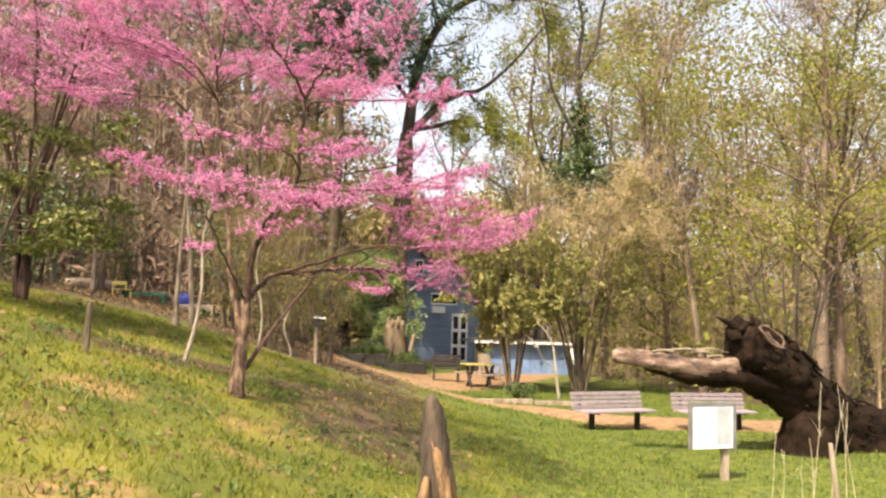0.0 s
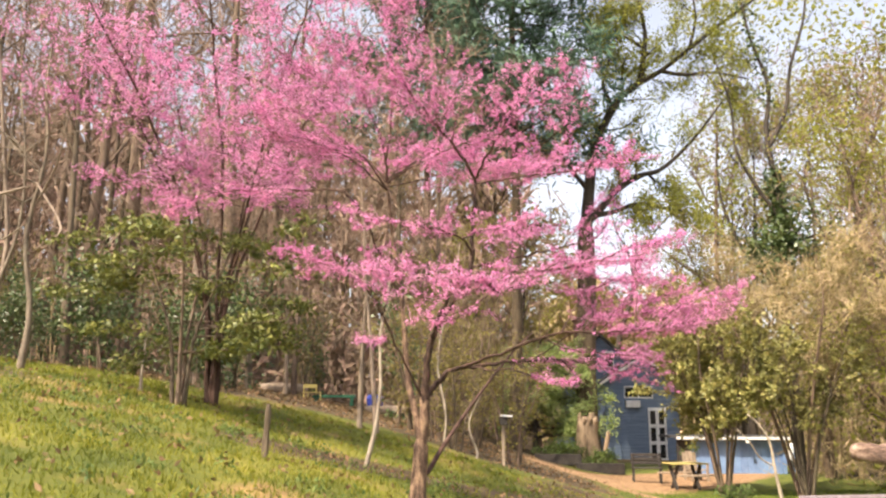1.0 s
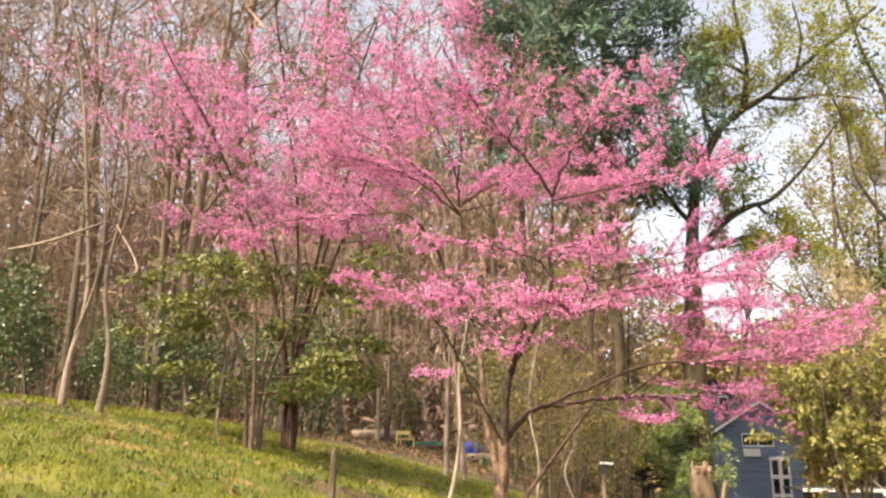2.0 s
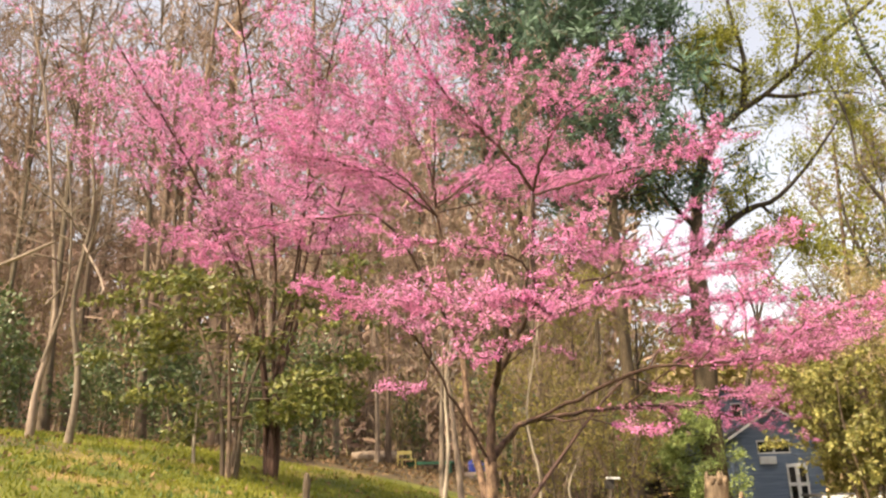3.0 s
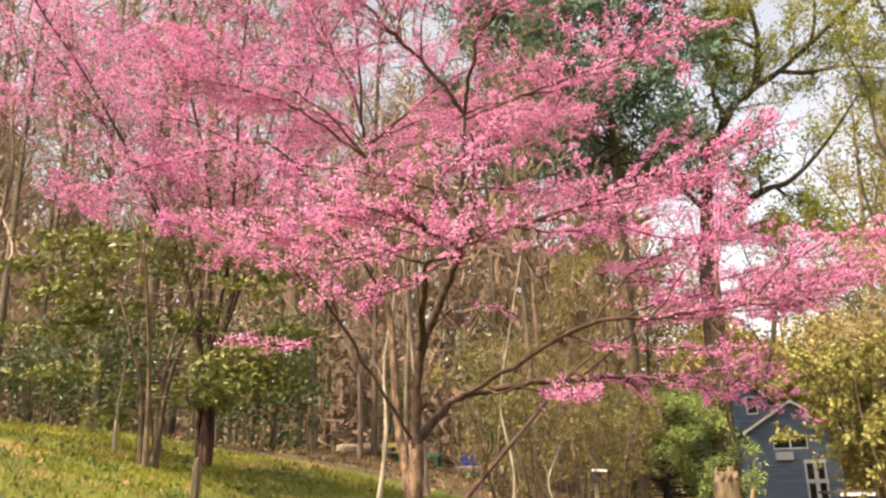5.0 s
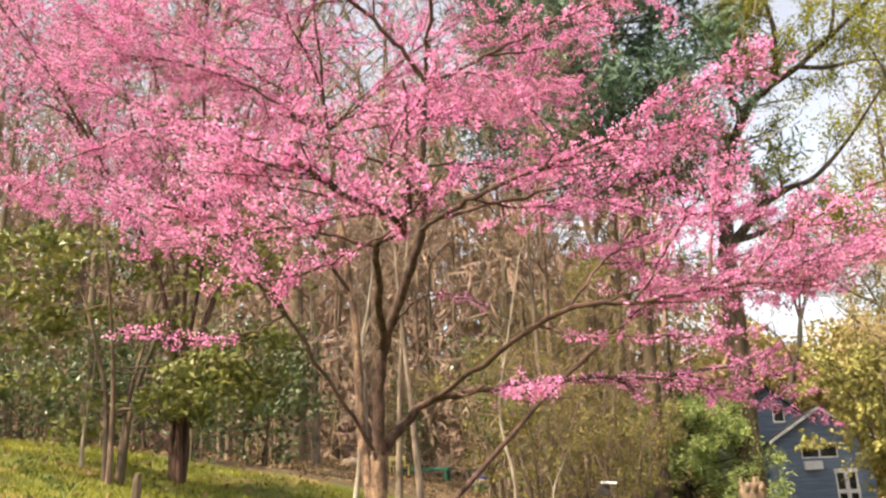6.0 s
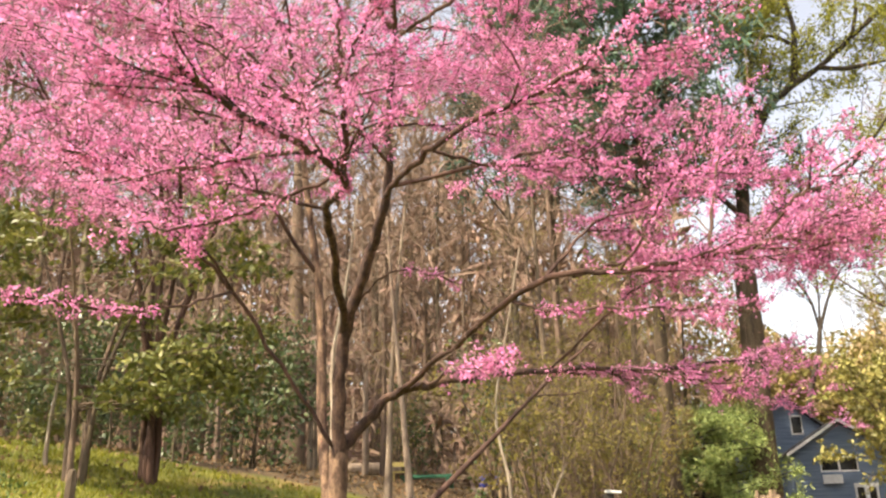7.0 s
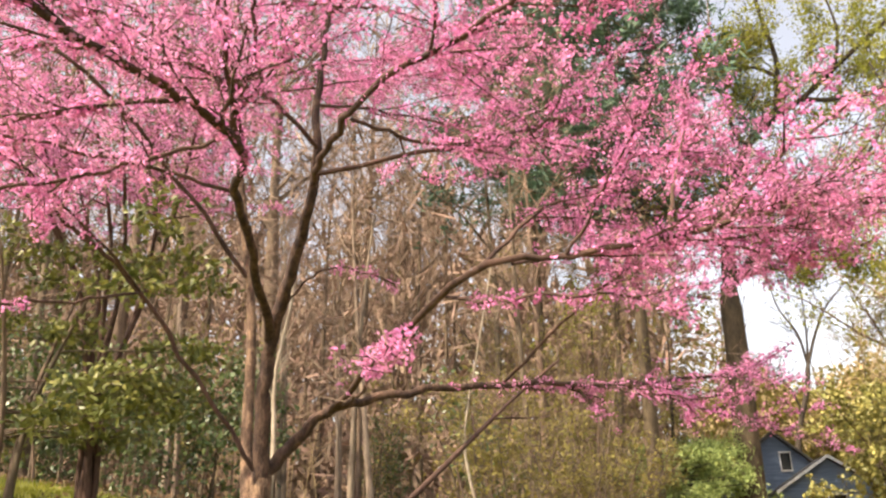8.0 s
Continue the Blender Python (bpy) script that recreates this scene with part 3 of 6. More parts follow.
    limb([(-0.716, 7.48, 4.3), (-0.3, 7.3, 4.5), (0.2, 7.0, 4.62), (0.5, 6.9, 4.7)], 0.014, 0.005, 0.35, "plate", 0.8)
    limb([(-0.70, 7.45, 4.2), (-0.95, 7.1, 4.5), (-1.4, 6.9, 4.8), (-1.9, 6.8, 5.05), (-2.3, 6.7, 5.3)], 0.018, 0.005, 0.25, "plate", 1.2)
    limb([(-0.72, 7.48, 4.3), (-1.0, 7.6, 4.65), (-1.5, 7.8, 4.95), (-2.0, 8.0, 5.25)], 0.016, 0.005, 0.25, "plate", 1.2)
    limb([(-0.7, 7.48, 4.3), (-0.6, 8.0, 4.72), (-0.5, 8.6, 5.1), (-0.4, 9.1, 5.4)], 0.014, 0.004, 0.25, "plate", 1.3)
    limb([(-0.71, 7.48, 4.35), (-0.15, 8.3, 4.95), (0.45, 8.9, 5.2)], 0.014, 0.004, 0.3, "plate", 1.3)
    limb([(-0.72, 7.48, 4.35), (-1.15, 8.3, 4.9), (-1.6, 9.0, 5.25)], 0.014, 0.004, 0.3, "plate", 1.3)
    limb([(-0.73, 7.42, 4.5), (-0.62, 7.0, 4.9), (-0.6, 6.7, 5.35), (-0.62, 6.4, 5.8)], 0.016, 0.005, 0.25, "fan", 1.1)
    limb([(-0.9, 7.1, 5.1), (-1.4, 7.3, 5.45), (-1.8, 7.4, 5.9)], 0.012, 0.004, 0.1, "fan", 1.1)
    limb([(-0.72, 7.48, 4.3), (-0.35, 7.6, 4.65), (-0.1, 7.75, 5.05), (0.05, 7.9, 5.5)], 0.014, 0.004, 0.25, "fan")
    bare.add(smooth_path([(-0.2, 7.32, 0.95), (0.0, 7.7, 1.28), (0.36, 8.4, 1.79), (0.8, 9.0, 2.35), (1.15, 9.3, 2.7)], 14), 0.03, 0.010, 8, 0, 0.06)
    dead = []
    fork(r, bare, dead, smooth_path([(0.36, 8.4, 1.79), (0.8, 9.0, 2.35), (1.15, 9.3, 2.7)], 8), 0.02, 0, [(5, 0.6, 0.2, radians(45), 0.08, 1, 4), (3, 0.3, 0.3, radians(40), 0.05, 1, 3)])
    piece("low_limb", bare.mesh("low_limb", LIMB_DARK), tree, "bare low limb without blossom")
    c = np.concatenate([along(r, tips, 20, 0.005, 0.2, 1.7), along(r, lined, 55, 0.012, 0.7, 1.3)])
    piece("twig_spray", sprays(r, "twig_spray", tips, 4, 0.11, 0.0035, LIMB_DARK), tree)
    piece("twig_spray", sprays(r, "twig_spray", tips, 2, 0.15, 0.003, TWIG_BROWN), tree)
    piece("blossom", leaves(r, "blossom", c, 0.0165, 0.013, BLOSSOM, 0.2, 8, 0.0115), tree, "clusters of pink pea-like blossom along twigs")


build_redbud()


def redbud_behind(name, x, y, stems, crown_low, crown_high, reach, seed, label, density, lean=(0, 0)):
    """A smaller redbud of several upright stems with a blossom cloud above."""
    r = np.random.default_rng(seed)
    z = ground_at(x, y) - 0.05
    tree = thing("redbud_tree", x, y, z, 0, label, "tree")
    tips = []
    for i in range(stems):
        a = 2 * np.pi * (i + r.uniform(-0.3, 0.3)) / stems
        out = np.array([np.cos(a), np.sin(a), 0])
        top = r.uniform(0.75, 1.0) * (crown_high - z)
        far = reach * r.uniform(0.45, 0.85)
        pts = smooth_path([out * 0.06, out * 0.12 + (0, 0, top * 0.25), out * far * 0.25 + (0, 0, top * 0.5),
                           out * far * 0.6 + (lean[0] * 0.6, lean[1] * 0.6, top * 0.78), out * far + (lean[0], lean[1], top)], 16)
        pts[1:] += np.cumsum(r.normal(0, 0.015, (15, 3)), 0)
        w = Wood()
        w.add(pts, 0.036, 0.008, 7, 0.012, 0.06)
        first = min(0.8, (crown_low - z) / top)
        mine = []
        fork(r, w, mine, pts, 0.035, 0, [(12, reach * 0.48, first * 0.92, radians(55), 0.02, 0.3, 4), (8, 0.5, 0.15, radians(48), 0.05, 0.5, 3), (4, 0.2, 0.2, radians(50), 0.06, 0.9, 3)])
        tips += mine
        piece("stem", w.mesh("stem", LIMB_DARK), tree)
    c = along(r, tips, density, 0.014)
    piece("blossom", leaves(r, "blossom", c, 0.026, 0.02, BLOSSOM_FAR, 0.2, 5, 0.012), tree, "thin cloud of pink blossom")


redbud_behind("second", -3.6, 10.3, 8, 4.9, 7.8, 2.9, 21, "slender many-stemmed redbud in pink blossom among woods", 17, (0.35, -1.7))


def pale_pair():
    """The pale leaning redbud at the edge of the bank, with dead stubs."""
    r = np.random.default_rng(31)
    tree = thing("redbud_tree", 0, 0, 0, 0, "pale-barked redbud with dead stubs and high pink blossom", "tree")
    tips = []
    ways = [[(-6.69, 9.5, 2.05), (-6.66, 9.5, 2.9), (-6.5, 9.5, 3.9), (-6.68, 9.45, 5.4), (-6.9, 9.3, 7.2), (-7.3, 9.2, 8.8)],
            [(-6.13, 9.5, 1.95), (-6.05, 9.5, 3.0), (-6.2, 9.45, 4.1), (-6.0, 9.4, 5.4), (-6.06, 9.3, 6.6), (-5.8, 9.2, 8.2)],
            [(-6.6, 9.5, 3.3), (-6.3, 9.4, 4.2), (-6.25, 9.3, 5.2), (-6.4, 9.2, 6.4)]]
    for i, pts in enumerate(ways):
        p = smooth_path(pts, 18)
        w, mine = Wood(), []
        w.add(p, (0.056, 0.05, 0.026)[i], 0.012, 9, 0.02, 0.05)
        fork(r, w, mine, p, 0.05, 0, [(11, 1.45, 0.45, radians(55), 0.04, 0.6, 4), (6, 0.6, 0.2, radians(50), 0.04, 0.7, 3), (3, 0.25, 0.2, radians(50), 0.05, 1, 3)])
        piece("stem", w.mesh("stem", BARK_PALE), tree)
        tips += [q for q in mine if q[:, 2].mean() > 6.1]
    for pts, r0 in (([(-7.0, 8.4, 4.3), (-6.0, 7.8, 4.2), (-4.97, 7.3, 4.24)], 0.022), ([(-6.1, 9.4, 4.9), (-5.4, 8.9, 4.1), (-5.55, 8.6, 3.75)], 0.018),
                    ([(-6.55, 9.4, 4.15), (-6.2, 8.9, 3.95), (-5.6, 8.4, 4.05)], 0.014), ([(-6.1, 9.45, 4.6), (-5.5, 8.8, 5.0), (-5.2, 8.4, 5.5)], 0.014)):
        w = Wood()
        w.add(smooth_path(pts, 9), r0, r0 * 0.7, 7, 0, 0.08)
        piece("dead_branch", w.mesh("dead_branch", BARK_PALE), tree, "bare pale dead branch")
    c = along(r, tips, 12, 0.014)
    piece("blossom", leaves(r, "blossom", c, 0.030, 0.022, BLOSSOM_FAR, 0.2, 4, 0.014), tree, "thin cloud of pink blossom")


pale_pair()


# ---- evergreen holly on the bank ----
def holly(x, y, height, reach, seed, leaf_size, label, per=24, low=0.28):
    r = np.random.default_rng(seed)
    z = ground_at(x, y) - 0.04
    tree = thing("holly_tree", x, y, z, 0, label, "tree")
    tips = []
    for i in range(4):
        a = 2 * np.pi * i / 4 + r.uniform(-0.4, 0.4)
        out = np.array([np.cos(a), np.sin(a), 0])
        p = smooth_path([out * 0.08, out * 0.16 + (0, 0, height * 0.35), out * reach * 0.2 + (0, 0, height * 0.7), out * reach * 0.3 + (0, 0, height * r.uniform(0.85, 1))], 14)
        w = Wood()
        w.add(p, 0.032, 0.01, 7, 0.01, 0.05)
        fork(r, w, tips, p, 0.03, 0, [(9, reach * 0.78, low, radians(78), -0.012, 0.16, 4), (7, reach * 0.26, 0.3, radians(50), 0.0, 0.2, 3), (4, 0.2, 0.2, radians(50), 0.02, 0.4, 3)])
        piece("trunk", w.mesh("trunk", BARK_GREY), tree)
    c = along(r, [q for q in tips if np.linalg.norm(q[-1] - q[0]) < 0.5], per, 0.02)
    piece("crown", leaves(r, "crown", c, leaf_size, leaf_size * 0.52, HOLLY_LEAF, 0.1, 2, 0.035), tree, "glossy green leaves in flat layered sprays")


holly(-3.75, 9.35, 2.7, 2.35, 41, 0.095, "broad evergreen holly with glossy leaves at wood edge", 21, 0.2)


# ---- woods ----
def tree_kind(seed, height, girth, mat, leaf=None, per=5, leaf_size=0.09, first=0.3, spread=0.26, label="", stems=1, twig=None, twigs=6, name="woodland_tree", category="tree", group="trees of the woods", clump=-9.0):
    """A tree built once at the origin and then copied through the woods."""
    r = np.random.default_rng(seed)
    tree = thing(name, 0, 0, 0, 0, label, category, group)
    tips = []
    for s in range(stems):
        w = Wood()
        base = np.array([0.0, 0, -0.2]) + (r.normal(0, 0.25, 3) * (1, 1, 0) if stems > 1 else 0)
        p = np.array([base + (height * (0.02 * np.sin(3 * k + seed)) * k, height * 0.02 * np.sin(2.2 * k + seed * 2) * k, height * k * r.uniform(0.97, 1.0)) for k in np.linspace(0, 1, 12)])
        p[:, :2] += np.outer(np.linspace(0, 1, 12) ** 1.3, r.normal(0, height * (0.05 if stems == 1 else 0.12), 2))
        w.add(p, girth, girth * 0.12, 9 if girth > 0.05 else 5, girth * 0.5, 0.04)
        fork(r, w, tips, p, girth * 0.75, 0, [(13 if stems < 3 else 7, height * spread, first, radians(48), 0.06, 1, 4), ((6 if leaf else 4) if stems < 3 else 4, height * spread * 0.45, 0.2, radians(45), 0.06, 1, 3)])
        piece("trunk" if girth > 0.05 else "stem", w.mesh("trunk", mat), tree)
    piece("twig_spray", sprays(r, "twig_spray", tips, twigs, height * 0.045, 0.020 if height > 5 else 0.010, twig or TWIG_BROWN), tree)
    if leaf:
        leafed = [q for q in tips if math.sin(q[-1][0] * 1.7 + seed) + math.sin(q[-1][1] * 1.9 + 2 * seed) + math.sin(q[-1][2] * 1.3 + 3 * seed) > clump]
        c = along(r, leafed, per, 0.16)
        piece("crown", leaves(r, "crown", c, leaf_size, leaf_size * 0.62, leaf, 0.2), tree, "sparse young spring leaves")
    return tree


BARE = "tall bare grey woodland tree not yet in leaf"
KINDS = [
    tree_kind(61, 16.0, 0.18, BARK_GREY, label=BARE, twigs=6),
    tree_kind(62, 13.0, 0.11, BARK_GREY, label=BARE, first=0.35, twigs=6),
    tree_kind(63, 19.0, 0.25, BARK_GREY, label=BARE, first=0.4, spread=0.22, twigs=6),
    tree_kind(64, 8.0, 0.06, BARK_PALE, label="slim pale bare woodland tree", first=0.3, stems=2, twigs=12),
]
LEAFY = [
    tree_kind(71, 13.0, 0.15, BARK_GREY, SPRING_LEAF, 38, 0.115, 0.2, 0.30, "tall woodland tree in yellow-green young leaf", clump=0.1),
    tree_kind(72, 9.0, 0.09, BARK_GREY, SPRING_LEAF, 30, 0.11, 0.15, 0.32, "slim woodland tree in yellow-green young leaf", 2, clump=0.1),
    tree_kind(73, 15.0, 0.2, BARK_DARK, OLIVE_LEAF, 36, 0.11, 0.25, 0.28, "tall woodland tree in olive young leaf", clump=0.1),
    tree_kind(74, 11.0, 0.19, BARK_GREY, SPRING_LEAF, 52, 0.11, 0.3, 0.36, "broad tree in dense yellow-green young leaf beyond the log", clump=-0.5),
]
SHRUBS = [
    tree_kind(81, 3.2, 0.022, BARK_GREY, OLIVE_LEAF, 18, 0.055, 0.05, 0.38, "brown twiggy understorey shrub just leafing out", 4, TWIG_BROWN, 10, "understorey_shrub", "shrub", "understorey shrubs"),
    tree_kind(82, 2.6, 0.018, TWIG_TAN, None, 10, 0.06, 0.05, 0.38, "bare brown twiggy understorey shrub", 4, TWIG_BROWN, 9, "understorey_shrub", "shrub", "understorey shrubs"),
    tree_kind(83, 2.8, 0.03, BARK_GREY, IVY_LEAF, 24, 0.13, 0.02, 0.42, "dark evergreen understorey bush in the woods", 3, TWIG_BROWN, 6, "evergreen_shrub", "shrub", "understorey shrubs"),
]


def plant(kind, x, y, scale=1.0, turn=0.0, tall=1.0):
    return copy_thing(kind, Matrix.Translation((x, y, ground_at(x, y) - 0.03)) @ Matrix.Rotation(turn, 4, "Z") @ Matrix.Diagonal((scale, scale, scale * tall, 1)))


def fill_woods():
    r = np.random.default_rng(99)
    spots = []

    def put(kinds, n, x0, x1, y0, y1, gap, s0, s1, allow):
        made = tries = 0
        while made < n and tries < n * 40:
            tries += 1
            x, y = r.uniform(x0, x1), r.uniform(y0, y1)
            if allow(x, y) and all(math.hypot(x - a, y - b) > gap for a, b in spots):
                spots.append((x, y))
                plant(kinds[int(r.integers(len(kinds)))], x, y, r.uniform(s0, s1), r.uniform(0, 6.28))
                made += 1

    open_sky = lambda x, y: not 0.10 < (x - 1.7) / (y - 3.3) < 0.25
    left = lambda x, y: x < -1.5 - 0.12 * (y - 14) or y > 44
    put(KINDS[:3], 62, -36, 6, 13.0, 44, 1.2, 0.8, 1.2, lambda x, y: left(x, y) and (x < -8 or y > 19))
    put([KINDS[3], KINDS[1]], 26, -20, -1, 12.0, 22, 0.9, 0.6, 1.0, left)
    put(SHRUBS[:2], 32, -24, 1.6, 11.8, 30, 0.7, 0.8, 1.3, lambda x, y: x < 1.4 - 0.05 * (y - 12) and not (-4.5 < x < -2 and y > 13.5 and y < 21))
    put(SHRUBS[2:], 14, -20, -5.5, 12.0, 20, 1.0, 0.7, 1.1, lambda x, y: x < -8 or y > 15.5)
    put(SHRUBS[2:], 11, -14, -4.5, 11.6, 17, 0.9, 0.5, 0.85, lambda x, y: True)
    put(SHRUBS[2:], 3, -6, 0.5, 17.0, 30, 1.5, 0.8, 1.3, lambda x, y: not (-5.4 < x < -1.5 and y < 24))
    put(KINDS[:3], 14, -50, 55, 46, 75, 2.2, 0.9, 1.2, open_sky)
    put(LEAFY[1:2], 8, -2, 50, 42, 70, 2.4, 0.8, 1.15, open_sky)
    put([LEAFY[0], LEAFY[1], KINDS[0]], 10, 12.5, 34, 15.5, 40, 2.0, 0.7, 1.0, lambda x, y: x > 12 + 0.15 * (y - 14))
    put(SHRUBS[:2], 14, 10.5, 34, 15.5, 36, 1.2, 0.9, 1.7, lambda x, y: x > 11 + 0.12 * (y - 14))


fill_woods()


# ---- big trees behind ----
def old_oak():
    """The broad dark oak whose limbs reach over the yard."""
    r = np.random.default_rng(51)
    z = ground_at(4.9, 30)
    tree = thing("oak_tree", 0, 0, 0, 0, "old oak with dark heavy limbs and sparse yellow-green young leaves", "tree")
    w = Wood()
    w.add(smooth_path([(4.75, 30, z - 0.3), (4.8, 30, 2.5), (4.9, 30, 5.5), (5.0, 30, 9.3)], 14), 0.46, 0.34, 14, 0.25, 0.04)
    piece("trunk", w.mesh("trunk", OAK_BARK), tree)
    tips = []

    def limb(pts, r0, r1):
        p = smooth_path(pts, 5 * len(pts))
        w = Wood()
        w.add(p, r0, r1, 8, 0, 0.07)
        fork(r, w, tips, p, r0 * 0.5, 0, [(12, 2.0, 0.25, radians(60), 0.05, 1, 4), (5, 0.95, 0.2, radians(50), 0.03, 1, 3), (3, 0.5, 0.2, radians(50), 0.03, 1, 3)])
        piece("limb", w.mesh("limb", BARK_DARK), tree, "dark crooked limb")

    limb([(5.0, 30, 9.0), (5.2, 30, 10.8), (5.45, 30, 12.4), (6.0, 30, 13.6), (6.6, 30, 14.6), (7.5, 30, 15.3), (8.5, 30, 15.9), (10.5, 29.5, 17.4), (12.5, 29, 18.8)], 0.27, 0.06)
    limb([(7.0, 30, 14.9), (7.5, 30, 15.5), (7.7, 30, 16.8), (7.76, 30, 17.7), (7.5, 30, 19.8), (7.6, 30, 21)], 0.16, 0.05)
    limb([(5.0, 30, 9.2), (5.6, 30, 9.8), (6.42, 30, 10.7), (7.3, 30, 11.2), (8.2, 30, 11.5), (9.4, 29.6, 12.6), (10.5, 29, 14)], 0.21, 0.04)
    limb([(5.3, 30, 9.5), (6.2, 30, 9.7), (7.1, 30, 10.0), (8.1, 30, 9.85), (9.2, 30, 9.6)], 0.13, 0.03)
    limb([(8.3, 30, 15.8), (9.3, 30, 15.6), (10.5, 30, 15.7), (12, 30, 15.4)], 0.1, 0.03)
    limb([(6.3, 30, 14.2), (5.9, 30, 15.2), (6.2, 30, 16.2), (5.9, 30, 17.6)], 0.09, 0.03)
    limb([(7.7, 30, 16.8), (7.0, 30, 17.3), (6.4, 30, 17.4), (5.9, 30, 18.4)], 0.08, 0.03)
    limb([(9.5, 29.7, 16.6), (9.8, 29.5, 18), (9.6, 29.4, 19.6)], 0.08, 0.03)
    limb([(5.2, 30, 10.5), (4.2, 29.8, 11.8), (3.4, 29.5, 13.5)], 0.12, 0.03)
    piece("twig_spray", sprays(r, "twig_spray", tips, 4, 0.5, 0.016, BARK_DARK), tree)
    c = along(r, tips, 32, 0.14, 0.1, 1.7)
    piece("crown", leaves(r, "crown", c, 0.13, 0.075, SPRING_LEAF, 0.6), tree, "sparse yellow-green young leaves")


def pine(x, y, height, low, reach, seed):
    r = np.random.default_rng(seed)
    z = ground_at(x, y)
    tree = thing("pine_tree", x, y, z, 0, "tall dark green pine standing behind the oak", "tree")
    w = Wood()
    p = np.array([(0.15 * math.sin(k * 4), 0.1 * math.sin(k * 3), -0.3 + height * k) for k in np.linspace(0, 1, 14)])
    w.add(p, 0.24, 0.05, 10, 0.10, 0.04)
    piece("trunk", w.mesh("trunk", OAK_BARK), tree)
    tips, h = [], low
    while h < height - 0.3:
        k = (h - low) / (height - low)
        w = Wood()
        for _ in range(int(r.integers(3, 6))):
            a = r.uniform(0, 6.28)
            size = reach * (1 - 0.7 * k) * r.uniform(0.55, 1.1)
            b = bent(r, (0, 0, h + r.uniform(-0.2, 0.2)), (math.cos(a), math.sin(a), 0.12), size, 6, 0.15, 0.03)
            w.add(b, 0.05, 0.012, 5)
            fork(r, w, tips, b, 0.03, 0, [(8, size * 0.34, 0.2, radians(55), 0.06, 0.6, 3), (3, 0.6, 0.3, radians(45), 0.08, 0.9, 3)])
        piece("bough", w.mesh("bough", BARK_DARK), tree)
        h += r.uniform(0.45, 0.8)
    c = along(r, tips, 6, 0.10)
    piece("crown", leaves(r, "crown", c, 0.42, 0.085, PINE_NEEDLE, -0.2, 3, 0.14), tree, "dark green needles in soft tufts")


def leafy_shrub(name, x, y, height, reach, seed, wood_mat, leaf_mat, per, size, label, category="shrub", stems=6, z0=None, twigs=10, first=0.15, twig_mat=None):
    r = np.random.default_rng(seed)
    z = ground_at(x, y) - 0.03 if z0 is None else z0
    ob = thing(name, x, y, z, 0, label, category)
    tips = []
    for i in range(stems):
        w = Wood()
        a = 6.28 * i / stems + r.uniform(-0.4, 0.4)
        out = np.array([math.cos(a), math.sin(a), 0])
        p = smooth_path([out * 0.1, out * reach * 0.2 + (0, 0, height * 0.35), out * reach * 0.45 + (0, 0, height * 0.7), out * reach * r.uniform(0.4, 0.8) + (0, 0, height * r.uniform(0.8, 1.0))], 10)
        w.add(p, height * 0.0065 + 0.012, 0.008, 6, 0.01, 0.05)
        fork(r, w, tips, p, height * 0.006 + 0.006, 0, [(9, reach * 0.55, first, radians(60), 0.03, 0.9, 4), (5, reach * 0.3, 0.2, radians(50), 0.03, 1, 3)])
        piece("stem", w.mesh("stem", wood_mat), ob)
    piece("twig_spray", sprays(r, "twig_spray", tips, twigs, reach * 0.16, 0.012 if height > 2 else 0.006, twig_mat or wood_mat), ob)
    if leaf_mat:
        c = along(r, tips, per, 0.04)
        piece("crown", leaves(r, "crown", c, size, size * 0.6, leaf_mat, 0.1), ob)
    return ob


def conifer_bush(x, y, z, height, reach, seed):
    """A low spreading evergreen with soft bright layers."""
    r = np.random.default_rng(seed)
    ob = thing("evergreen_bush", x, y, z, 0, "spreading bright green evergreen bush near blue house", "shrub")
    w, tips = Wood(), []
    w.add(smooth_path([(0, 0, -0.1), (0.05, 0, height * 0.5), (0, 0, height * 0.9)], 8), 0.14, 0.04, 8, 0.05, 0.04)
    for i in range(115):
        a, h = r.uniform(0, 6.28), height * r.uniform(0.12, 0.95)
        size = reach * r.uniform(0.6, 1.0) * (1.15 - 0.55 * h / height)
        b = bent(r, (0, 0, h), (math.cos(a), math.sin(a), 0.1), size, 6, 0.12, 0.0)
        w.add(b, 0.03, 0.008, 4)
        fork(r, w, tips, b, 0.02, 0, [(9, 0.55, 0.25, radians(50), 0.02, 0.5, 3)])
    piece("bough", w.mesh("bough", BARK_DARK), ob)
    c = along(r, tips, 27, 0.08)
    piece("crown", leaves(r, "crown", c, 0.15, 0.04, BUSH_LEAF, -0.3, 3, 0.05), ob)


